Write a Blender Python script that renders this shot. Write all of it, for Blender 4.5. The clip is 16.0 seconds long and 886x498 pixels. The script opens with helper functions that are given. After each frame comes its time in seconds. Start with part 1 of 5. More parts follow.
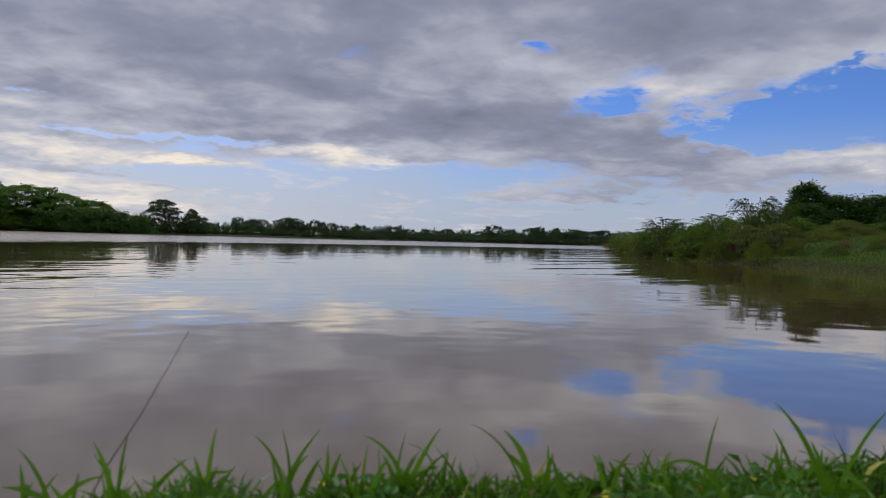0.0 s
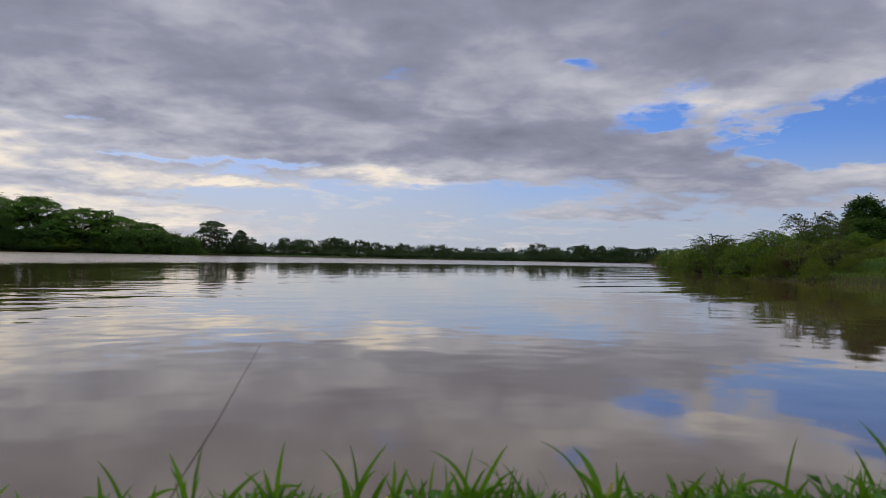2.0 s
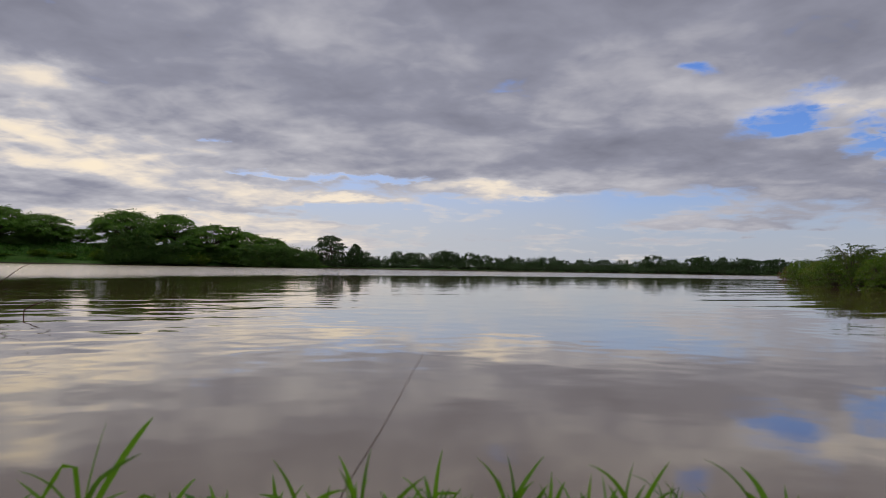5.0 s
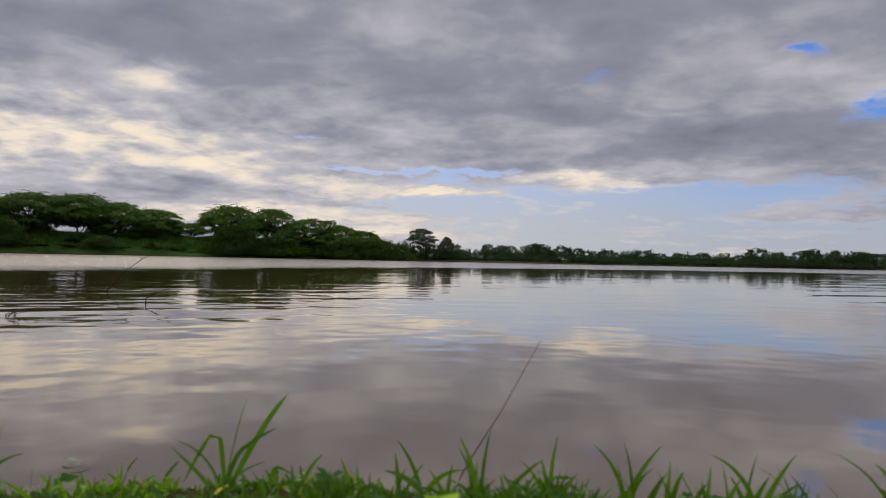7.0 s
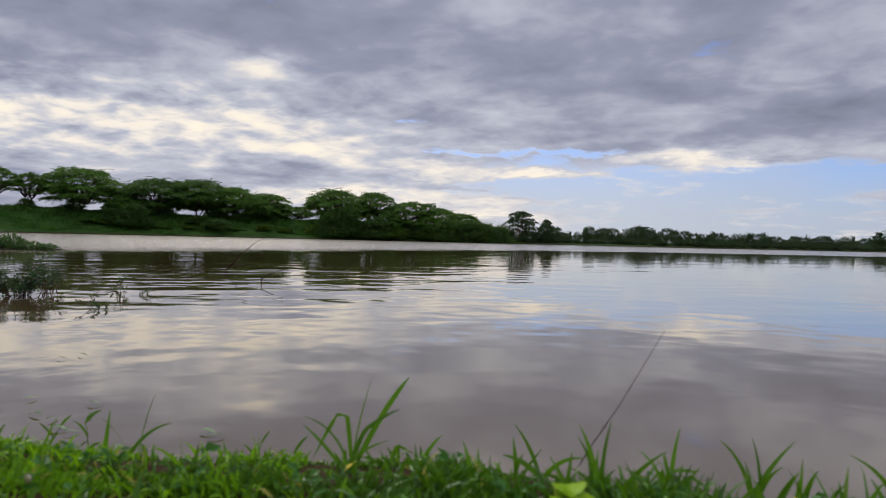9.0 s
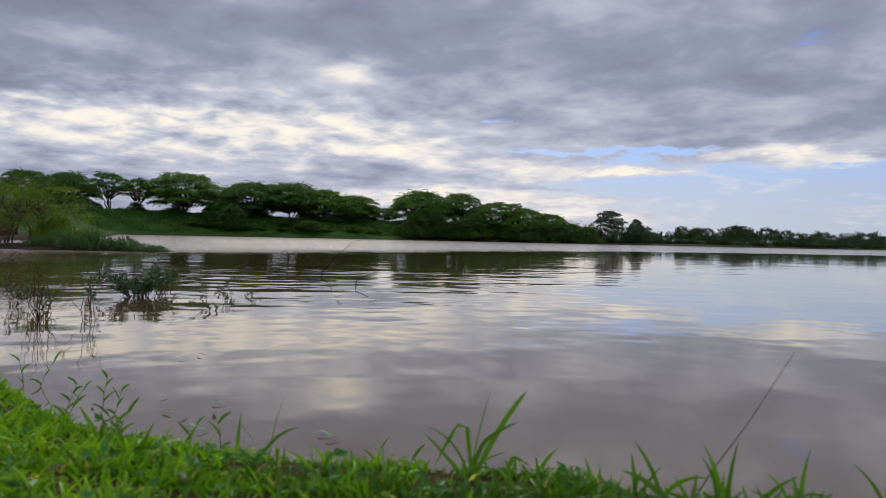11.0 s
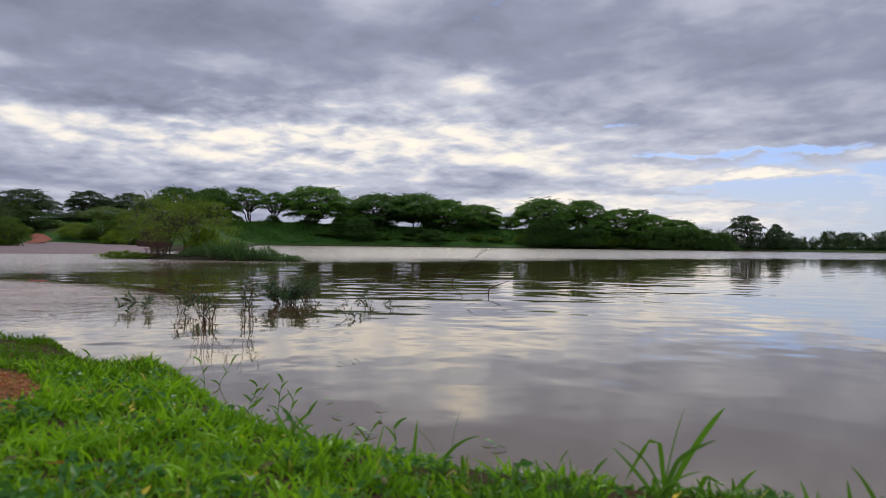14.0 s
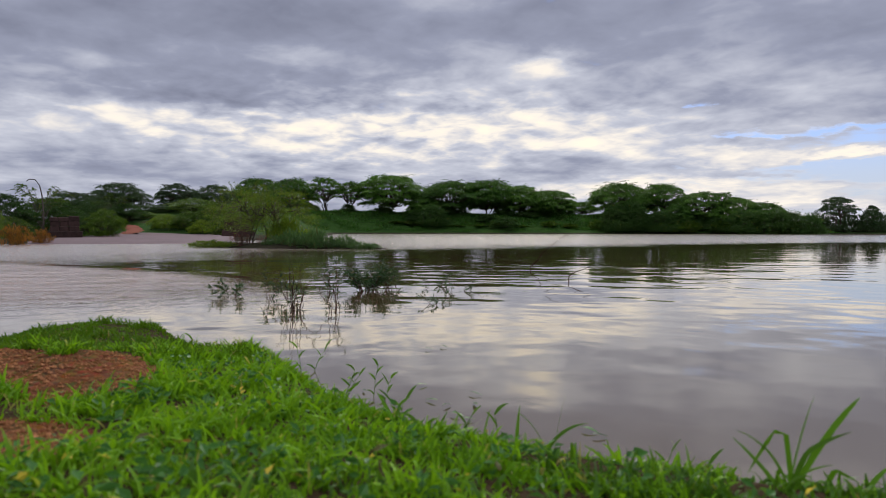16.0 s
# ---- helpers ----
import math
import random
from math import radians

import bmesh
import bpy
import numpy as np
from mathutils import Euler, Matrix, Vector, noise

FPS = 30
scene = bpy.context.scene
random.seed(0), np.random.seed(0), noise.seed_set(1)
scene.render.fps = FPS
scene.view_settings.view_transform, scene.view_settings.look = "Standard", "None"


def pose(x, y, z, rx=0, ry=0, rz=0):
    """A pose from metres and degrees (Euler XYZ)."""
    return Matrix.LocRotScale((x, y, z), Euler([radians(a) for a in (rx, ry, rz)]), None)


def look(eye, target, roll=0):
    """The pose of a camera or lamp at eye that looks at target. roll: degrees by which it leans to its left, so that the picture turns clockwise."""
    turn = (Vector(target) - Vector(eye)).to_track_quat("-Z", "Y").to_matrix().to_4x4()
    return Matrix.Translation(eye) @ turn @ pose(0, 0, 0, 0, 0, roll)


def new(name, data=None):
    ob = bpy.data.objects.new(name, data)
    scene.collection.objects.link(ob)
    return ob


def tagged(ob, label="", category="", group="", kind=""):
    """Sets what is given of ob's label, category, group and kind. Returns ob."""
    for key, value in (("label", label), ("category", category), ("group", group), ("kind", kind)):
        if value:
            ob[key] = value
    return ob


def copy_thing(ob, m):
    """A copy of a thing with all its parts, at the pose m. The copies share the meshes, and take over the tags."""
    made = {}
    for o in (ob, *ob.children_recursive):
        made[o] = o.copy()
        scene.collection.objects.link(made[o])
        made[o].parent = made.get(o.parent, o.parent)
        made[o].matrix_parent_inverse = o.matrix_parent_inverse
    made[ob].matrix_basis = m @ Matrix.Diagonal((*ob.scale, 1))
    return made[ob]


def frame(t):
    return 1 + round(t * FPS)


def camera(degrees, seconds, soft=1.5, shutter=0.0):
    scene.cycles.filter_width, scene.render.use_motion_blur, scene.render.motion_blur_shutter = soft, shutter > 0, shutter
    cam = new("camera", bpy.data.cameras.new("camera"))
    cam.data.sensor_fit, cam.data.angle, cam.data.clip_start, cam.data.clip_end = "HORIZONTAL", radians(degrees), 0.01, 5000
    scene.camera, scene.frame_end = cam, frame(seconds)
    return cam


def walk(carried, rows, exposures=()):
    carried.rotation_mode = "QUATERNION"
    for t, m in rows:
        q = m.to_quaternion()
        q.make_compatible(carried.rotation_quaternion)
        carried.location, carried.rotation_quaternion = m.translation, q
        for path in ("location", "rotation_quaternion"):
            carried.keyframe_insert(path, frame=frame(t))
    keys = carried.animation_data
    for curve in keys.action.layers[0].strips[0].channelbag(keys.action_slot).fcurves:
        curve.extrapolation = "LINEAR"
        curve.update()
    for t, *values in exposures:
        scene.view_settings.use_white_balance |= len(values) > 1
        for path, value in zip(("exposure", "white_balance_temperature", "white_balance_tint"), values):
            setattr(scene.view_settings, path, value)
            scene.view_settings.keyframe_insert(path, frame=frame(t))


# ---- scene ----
# ---- camera and its way ----
cam = camera(66.2, 16.0, soft=0.95)
cam.data.dof.use_dof, cam.data.dof.focus_distance, cam.data.dof.aperture_fstop = True, 22.0, 8.0
walk(cam, [
    (0.0, pose(0.238, 0.179, 0.362, 89.22, -1.60, 0.04)),
    (0.5, pose(0.233, 0.179, 0.360, 89.72, -1.30, 0.70)),
    (1.0, pose(0.226, 0.180, 0.357, 90.18, -1.36, 1.56)),
    (1.5, pose(0.219, 0.181, 0.355, 90.49, -1.28, 2.54)),
    (2.0, pose(0.213, 0.180, 0.356, 90.72, -1.19, 3.70)),
    (2.5, pose(0.204, 0.180, 0.357, 91.03, -1.15, 4.99)),
    (3.0, pose(0.195, 0.180, 0.357, 91.29, -1.17, 6.33)),
    (3.5, pose(0.190, 0.177, 0.355, 91.48, -1.01, 7.71)),
    (4.0, pose(0.179, 0.171, 0.354, 91.64, -1.03, 9.18)),
    (6.5, pose(0.148, 0.144, 0.356, 91.07, -1.06, 18.88)),
    (7.0, pose(0.140, 0.133, 0.349, 90.86, -1.19, 20.55)),
    (7.5, pose(0.135, 0.127, 0.351, 90.56, -1.27, 22.51)),
    (8.0, pose(0.131, 0.124, 0.353, 90.21, -1.39, 24.53)),
    (8.5, pose(0.122, 0.120, 0.353, 89.73, -1.48, 26.61)),
    (9.0, pose(0.122, 0.115, 0.355, 89.21, -1.35, 28.89)),
    (9.5, pose(0.119, 0.108, 0.356, 88.78, -1.07, 30.97)),
    (12.0, pose(0.075, 0.058, 0.382, 89.74, -1.00, 39.44)),
    (12.5, pose(0.063, 0.051, 0.380, 89.91, -0.53, 41.38)),
    (13.0, pose(0.057, 0.040, 0.379, 89.88, -0.42, 43.50)),
    (13.5, pose(0.046, 0.034, 0.376, 89.85, -0.62, 45.31)),
    (14.0, pose(0.036, 0.026, 0.374, 89.63, -0.69, 46.28)),
    (14.5, pose(0.025, 0.020, 0.371, 89.41, -0.84, 47.53)),
    (15.0, pose(0.017, 0.015, 0.370, 89.06, -0.56, 49.02)),
    (15.5, pose(0.011, 0.008, 0.368, 88.68, 0.10, 50.66)),
    (16.0, pose(0.000, 0.000, 0.370, 88.49, -0.06, 52.42)),
], [(0.0, -0.06, 6250, 10), (3.0, -0.02, 6550, 10), (6.5, -0.11, 6750, 10), (7.0, -0.10, 6750, 10), (8.0, 0.02, 6600, 10), (9.5, 0.09, 6200, 9),
    (12.5, 0.12, 6100, 9), (16.0, 0.19, 6250, 9)])


# ---- node helpers ----
class Nodes:
    """Short hand for building a node tree."""

    def __init__(self, tree):
        self.tree = tree
        tree.nodes.clear()

    def put(self, socket, value):
        if isinstance(value, bpy.types.NodeSocket):
            self.tree.links.new(value, socket)
        else:
            socket.default_value = value

    def node(self, kind, inputs=None, **settings):
        n = self.tree.nodes.new(kind)
        if "operation" in settings:
            n.operation = settings["operation"]
        if "noise_dimensions" in settings:
            n.noise_dimensions = settings["noise_dimensions"]
        if "data_type" in settings:
            n.data_type = settings["data_type"]
        if "blend_type" in settings:
            n.blend_type = settings["blend_type"]
        if "interpolation_type" in settings:
            n.interpolation_type = settings["interpolation_type"]
        for key, value in (inputs or {}).items():
            self.put(n.inputs[key], value)
        return n

    def math(self, operation, a, b=0.0, c=0.0):
        return self.node("ShaderNodeMath", {0: a, 1: b, 2: c}, operation=operation).outputs[0]

    def vec(self, operation, a, b=(0, 0, 0), out=0):
        return self.node("ShaderNodeVectorMath", {0: a, 1: b}, operation=operation).outputs[out]

    def noise(self, vector, scale, detail=4.0, rough=0.55, distortion=0.0, color=False):
        n = self.node("ShaderNodeTexNoise", {"Vector": vector, "Scale": scale, "Detail": detail, "Roughness": rough, "Distortion": distortion})
        return n.outputs["Color" if color else "Fac"]

    def step(self, value, lo, hi, to_lo=0.0, to_hi=1.0):
        n = self.node("ShaderNodeMapRange", {0: value, 1: lo, 2: hi, 3: to_lo, 4: to_hi}, interpolation_type="SMOOTHSTEP")
        return n.outputs[0]

    def ramp(self, value, stops):
        n = self.tree.nodes.new("ShaderNodeValToRGB")
        while len(n.color_ramp.elements) < len(stops):
            n.color_ramp.elements.new(0.5)
        for e, (p, c) in zip(n.color_ramp.elements, stops):
            e.position, e.color = p, (*c, 1)
        self.put(n.inputs[0], value)
        return n.outputs[0]

    def mix(self, fac, a, b, blend="MIX"):
        n = self.node("ShaderNodeMix", data_type="RGBA", blend_type=blend)
        for i, v in ((0, fac), (6, a), (7, b)):
            self.put(n.inputs[i], (*v, 1) if isinstance(v, tuple) and len(v) == 3 else v)
        return n.outputs[2]


# ---- sky: clear air with a broken deck of cloud, brighter round the hidden sun ----
SUN_AZ, SUN_EL = 47.0, 38.0      # azimuth is counted from +y towards -x
world = bpy.data.worlds.new("world")
scene.world = world
world.use_nodes = True
g = Nodes(world.node_tree)
way = g.node("ShaderNodeTexCoord").outputs["Generated"]
xyz = g.node("ShaderNodeSeparateXYZ", {0: way}).outputs
az = g.math("MULTIPLY", g.math("ARCTAN2", g.math("MULTIPLY", xyz[0], -1.0), xyz[1]), 57.2958)
el = g.math("MULTIPLY", g.math("ARCSINE", xyz[2]), 57.2958)
deck = g.math("ADD", g.math("MAXIMUM", xyz[2], 0.0), 0.17)      # a level sheet of cloud, drawn out into streaks towards the horizon
flat = g.node("ShaderNodeCombineXYZ", {0: g.math("DIVIDE", xyz[0], deck), 1: g.math("DIVIDE", xyz[1], deck), 2: 0.0}).outputs[0]
wide = g.noise(flat, 1.45, 5.0, 0.50, 0.3)
fine = g.noise(g.vec("ADD", flat, (7.3, 2.1, 4.0)), 3.6, 4.5, 0.50, 0.3)
wisp = g.noise(g.vec("ADD", flat, (1.9, 6.4, 0.0)), 8.0, 3.0, 0.5, 0.5)
stir = g.vec("MULTIPLY", g.vec("SUBTRACT", g.noise(flat, 3.0, 6.0, 0.60, color=True), (0.5, 0.5, 0.5)), (9.0, 3.0, 0.0))
spot = g.vec("ADD", g.node("ShaderNodeCombineXYZ", {0: az, 1: el, 2: 0.0}).outputs[0], stir)
fleck = g.step(wisp, 0.36, 0.62, 0.55, 1.15)      # clear air shows through in ragged bits


def patch(a, e, wa, we, amount):
    """A soft patch of cloud or of clear air at an azimuth and elevation, in degrees."""
    d = g.vec("MULTIPLY", g.vec("SUBTRACT", spot, (a, e, 0)), (1 / wa, 1 / we, 0))
    r = g.vec("DOT_PRODUCT", d, d, out=1)
    soft = g.math("MULTIPLY", g.math("EXPONENT", g.math("MULTIPLY", r, -0.8)), amount)
    return g.math("MULTIPLY", soft, fleck) if -3.0 < amount < -0.4 else soft


def total(start, rows):
    for row in rows:
        start = g.math("ADD", start, patch(*row))
    return start


left = g.step(az, 26.0, 42.0)
low = g.math("MULTIPLY", g.step(el, 9.0, 5.2), g.math("SUBTRACT", 1.0, left))
cover = g.math("SUBTRACT", 1.13, g.math("MULTIPLY", low, 0.95))
# clear air between the clouds
cover = total(cover, [
    (-28.3, 10.2, 6.8, 2.5, -1.25), (-20.8, 9.6, 2.4, 0.8, -0.42), (-36, 10.4, 6.0, 2.8, -1.2), (-24.0, 8.4, 5.0, 1.2, -0.8), (-15.2, 11.4, 4.2, 1.0, -1.1), (-16.5, 13.7, 1.8, 0.5, -0.6),
    (-7.6, 15.7, 1.8, 0.5, -0.75), (-31.2, 14.0, 2.0, 1.4, -0.7), (25.5, 7.45, 7.5, 0.30, -0.66), (17.0, 7.5, 3.5, 0.28, -0.5), (31.2, 9.6, 1.4, 0.5, -0.6)])
# banks of cloud that lie low over the clear strip
cover = total(cover, [
    (30.1, 5.9, 5.5, 0.7, 0.70), (20.8, 5.4, 5.4, 0.32, 0.85), (29.0, 4.3, 4.0, 0.35, 0.5), (10.8, 6.9, 5.4, 0.6, 0.75), (-30.5, 6.1, 6.0, 1.0, 0.75), (-10.0, 3.7, 7.0, 0.40, 0.55),
    (-19.0, 6.4, 9.0, 1.0, 0.75), (32.4, 6.0, 6.2, 1.1, 0.5), (33.0, 3.0, 9.0, 0.6, 0.4), (3, 7.8, 12, 0.9, 0.55), (27.0, 1.8, 8.0, 1.3, 0.75), (-15.0, 4.6, 12.0, 0.9, 0.40),
    (-2.0, 2.6, 10.0, 0.4, 0.3), (12.0, 2.2, 9.0, 0.4, 0.25), (26.0, 3.2, 5.0, 0.4, 0.3)])
ragged = g.math("MULTIPLY_ADD", g.math("SUBTRACT", wide, 0.5), 0.9, g.math("MULTIPLY", g.math("SUBTRACT", fine, 0.5), 1.5))
ragged = g.math("MULTIPLY_ADD", g.math("SUBTRACT", wisp, 0.5), 0.7, ragged)
cloud = g.step(g.math("ADD", cover, ragged), 0.28, 0.80)
# thin bright edges, lit from behind
glow = total(0.47, [
    (30.1, 5.9, 5.5, 0.7, 0.34), (20.8, 5.4, 5.2, 0.35, 0.36), (10.8, 6.9, 5.4, 0.5, 0.32), (4.7, 6.5, 3.0, 0.4, 0.3), (-30.5, 6.5, 5.0, 0.6, 0.24), (-10.0, 3.7, 7.0, 0.4, 0.05),
    (50.0, 8.6, 10.0, 1.7, 0.36), (39.5, 7.2, 5.5, 1.1, 0.30), (43.6, 13.6, 1.8, 0.8, 0.30), (74.0, 8.4, 9.0, 1.1, 0.30), (63.0, 6.6, 7.0, 0.7, 0.24)])
# the patch at 24 degrees lies above the view, added to brighten the water
glow = total(glow, [
    (62.0, 9.0, 5.0, 0.9, 0.16), (63.4, 14.0, 4.0, 0.7, 0.16),
    (36.0, 3.4, 9.0, 0.8, 0.35), (7.2, 14.0, 4.0, 1.0, 0.20), (-9.0, 14.2, 5.0, 1.3, 0.16), (-15, 12.6, 5.0, 0.9, 0.25), (27.0, 1.8, 8.0, 1.3, 0.25), (58.0, 11.2, 8.0, 0.5, 0.12), (43.0, 12.0, 6.0, 2.0, 0.08), (36.0, 24.0, 18.0, 6.0, 0.10)])
# thick grey undersides
# the patch at 25 degrees is added above the view to darken the water
glow = total(glow, [
    (-22.0, 4.6, 11.0, 1.2, -0.12), (-2.8, 10.2, 9.0, 1.7, -0.22), (-16.3, 8.6, 5.5, 1.0, -0.24), (13.7, 12.6, 8.0, 2.0, -0.10), (-22.0, 6.6, 6.5, 0.7, -0.08), (4.0, 13.2, 6.0, 2.6, -0.09), (25.5, 12.6, 6.0, 3.0, -0.12), (13.0, 13.8, 6.0, 2.6, -0.03),
    (-23.0, 15.6, 6.5, 2.6, -0.21), (66.0, 13.2, 7.0, 2.6, -0.09), (4.0, 25.0, 28.0, 6.5, -0.32), (54.6, 17.5, 17.0, 2.6, -0.22), (24.5, 15.8, 12.0, 2.2, -0.06), (49.0, 15.6, 14.0, 1.3, -0.08), (78.0, 14.5, 13.0, 3.5, -0.23), (72.0, 10.7, 12.0, 0.9, -0.10),
    (46.0, 10.6, 8.0, 0.8, -0.12), (52.0, 5.6, 9.0, 0.7, -0.06), (61.0, 7.5, 4.0, 0.4, -0.08), (77.0, 4.6, 10.0, 1.2, -0.07)])
grain = g.math("MULTIPLY_ADD", g.math("SUBTRACT", fine, 0.5), 0.50, g.math("MULTIPLY", g.math("SUBTRACT", wide, 0.5), 0.72))
glow = g.math("ADD", glow, g.math("MULTIPLY_ADD", g.math("SUBTRACT", wisp, 0.5), 0.24, grain))
cell = g.math("SUBTRACT", g.noise(flat, 5.6, 3.5, 0.52, 0.3), 0.47)      # the bright band breaks up into small heaps
glow = g.math("ADD", glow, g.math("MULTIPLY", cell, patch(58.0, 9.0, 26.0, 3.4, 1.2)))
glow = g.math("ADD", glow, g.math("MULTIPLY", g.math("SUBTRACT", 1.0, cloud), 0.22))
vapour = g.ramp(glow, [(0.0, (0.170, 0.177, 0.236)), (0.35, (0.288, 0.299, 0.380)), (0.62, (0.52, 0.522, 0.583)), (0.84, (0.89, 0.80, 0.70)), (1.0, (1.0, 0.875, 0.70))])
air = g.tree.nodes.new("ShaderNodeTexSky")
air.sky_type, air.sun_disc = "NISHITA", False
air.sun_elevation, air.sun_rotation = radians(SUN_EL), radians(-SUN_AZ)
air.air_density, air.dust_density, air.ozone_density = 1.0, 0.25, 5.0
AIR = 0.092
clear = g.vec("MULTIPLY", air.outputs[0], (AIR * 0.70, AIR * 0.86, AIR * 1.30))
haze = g.math("MAXIMUM", g.step(el, 11.0, 0.5, 0.0, 0.95), g.math("MULTIPLY", g.step(el, 13.5, 1.5, 0.0, 0.92), g.step(az, -14.0, 4.0)))
clear = g.mix(haze, clear, g.mix(g.step(az, -8.0, 20.0), (0.44, 0.475, 0.555), (0.535, 0.55, 0.60)))
high = g.step(el, 23.0, 44.0, 1.0, 2.9)      # an overcast sky is brightest overhead
vapour = g.vec("MULTIPLY", vapour, g.node("ShaderNodeCombineXYZ", {0: high, 1: high, 2: high}).outputs[0])
whole = g.mix(cloud, clear, vapour)
back = g.node("ShaderNodeBackground", {0: whole, 1: 1.0})
g.tree.links.new(back.outputs[0], g.node("ShaderNodeOutputWorld").inputs[0])

sun = new("sun", bpy.data.lights.new("sun", "SUN"))
sun.data.energy, sun.data.angle, sun.data.color = 1.6, radians(12), (1.0, 0.93, 0.84)
sun.matrix_world = look((-60 * math.sin(radians(SUN_AZ)), 60 * math.cos(radians(SUN_AZ)), 60 * math.tan(radians(SUN_EL))), (0, 0, 0))


# ---- materials ----
def material(name):
    m = bpy.data.materials.new(name)
    m.use_nodes = True
    k = Nodes(m.node_tree)
    out = k.node("ShaderNodeOutputMaterial")
    return m, k, out


def finish(k, out, inputs):
    b = k.node("ShaderNodeBsdfPrincipled", inputs)
    k.tree.links.new(b.outputs[0], out.inputs[0])
    return b


def place_of(k):
    return k.node("ShaderNodeNewGeometry").outputs["Position"]


def leaf_material(name, dark, light, yellow=(0.22, 0.20, 0.03), odd=0.04, through_light=0.35, shine=0.12, rough=0.45):
    """Leaves: each one its own green, a few of them yellowed, some light passing through."""
    m, k, out = material(name)
    isle = k.node("ShaderNodeNewGeometry").outputs["Random Per Island"]
    patchy = k.noise(place_of(k), 0.9, 3.0)
    plant_own = k.node("ShaderNodeObjectInfo").outputs["Random"]
    c = k.mix(k.math("MULTIPLY_ADD", plant_own, 0.62, k.math("MULTIPLY", isle, 0.48)), dark, light)
    c = k.mix(k.math("MULTIPLY", patchy, 0.5), c, dark)
    c = k.mix(k.step(isle, 1 - odd, 1 - odd * 0.6), c, yellow)
    b = k.node("ShaderNodeBsdfPrincipled", {"Base Color": c, "Roughness": rough, "Specular IOR Level": shine})
    t = k.node("ShaderNodeBsdfTranslucent", {0: k.mix(0.5, c, light)})
    s = k.node("ShaderNodeMixShader", {0: through_light, 1: b.outputs[0], 2: t.outputs[0]})
    k.tree.links.new(s.outputs[0], out.inputs[0])
    return m


M_ACACIA = leaf_material("acacia_leaf", (0.023, 0.066, 0.012), (0.118, 0.240, 0.025), odd=0.01, through_light=0.35)
M_THICKET = leaf_material("thicket_leaf", (0.026, 0.062, 0.014), (0.090, 0.165, 0.030), odd=0.01, through_light=0.3)
M_BUSH = leaf_material("bush_leaf", (0.010, 0.030, 0.003), (0.120, 0.215, 0.010), odd=0.06, through_light=0.18)
M_YOUNG = leaf_material("young_leaf", (0.040, 0.085, 0.005), (0.205, 0.300, 0.018), odd=0.10)
M_BROAD = leaf_material("broad_leaf", (0.012, 0.034, 0.006), (0.045, 0.095, 0.014), odd=0.01)
M_FAR = leaf_material("far_leaf", (0.020, 0.042, 0.014), (0.055, 0.095, 0.030), odd=0.0)
M_RUST = leaf_material("rust_leaf", (0.24, 0.065, 0.012), (0.46, 0.20, 0.030), yellow=(0.040, 0.062, 0.014), odd=0.62)
M_DEAD = leaf_material("dead_leaf", (0.10, 0.035, 0.020), (0.17, 0.075, 0.040), odd=0.0)
M_WEED = leaf_material("weed_leaf", (0.020, 0.048, 0.016), (0.058, 0.105, 0.034), yellow=(0.10, 0.07, 0.02), odd=0.10)
M_MARSH = leaf_material("marsh_leaf", (0.032, 0.072, 0.020), (0.100, 0.180, 0.048), yellow=(0.10, 0.07, 0.02), odd=0.05)
M_GRASS = leaf_material("grass_blade", (0.026, 0.080, 0.003), (0.330, 0.620, 0.010), yellow=(0.42, 0.36, 0.05), odd=0.03, through_light=0.35, shine=0.12, rough=0.5)
M_TURF = leaf_material("turf_blade", (0.016, 0.056, 0.003), (0.220, 0.450, 0.008), yellow=(0.32, 0.26, 0.06), odd=0.05, through_light=0.28, shine=0.10, rough=0.55)
M_SPIT = leaf_material("spit_blade", (0.012, 0.046, 0.003), (0.150, 0.285, 0.008), yellow=(0.24, 0.20, 0.04), odd=0.04, through_light=0.28, shine=0.08, rough=0.6)
M_SLOPE = leaf_material("slope_blade", (0.024, 0.078, 0.012), (0.085, 0.195, 0.022), yellow=(0.10, 0.09, 0.03), odd=0.08)
# shade along the water is put into this darker grass green
M_SHORE_SHADED = leaf_material("shaded_shore_blade", (0.014, 0.046, 0.003), (0.140, 0.310, 0.012), yellow=(0.30, 0.27, 0.04), odd=0.03, through_light=0.3, shine=0.22)
M_LIME = leaf_material("lime_leaf", (0.14, 0.25, 0.004), (0.24, 0.38, 0.008), odd=0.0, through_light=0.2, shine=0.05)
M_OLIVE = leaf_material("olive_leaf", (0.022, 0.044, 0.004), (0.150, 0.195, 0.018), odd=0.08, through_light=0.18)
M_BANK = leaf_material("bank_blade", (0.026, 0.046, 0.004), (0.110, 0.150, 0.016), yellow=(0.22, 0.19, 0.05), odd=0.04)
M_HERB = leaf_material("herb_leaf", (0.025, 0.085, 0.012), (0.075, 0.190, 0.030), yellow=(0.55, 0.42, 0.03), odd=0.05, through_light=0.3)


def bark_material(name, dark, light):
    m, k, out = material(name)
    p = k.vec("MULTIPLY", place_of(k), (1.0, 1.0, 0.25))
    n = k.noise(p, 14.0, 6.0, 0.65)
    c = k.ramp(n, [(0.3, dark), (0.7, light)])
    bump = k.node("ShaderNodeBump", {"Height": n, "Strength": 0.5, "Distance": 0.02})
    finish(k, out, {"Base Color": c, "Roughness": 0.85, "Specular IOR Level": 0.1, "Normal": bump.outputs[0]})
    return m


M_BARK = bark_material("bark", (0.035, 0.026, 0.020), (0.10, 0.078, 0.060))
M_STALK = bark_material("dry_stalk", (0.025, 0.012, 0.010), (0.075, 0.040, 0.028))


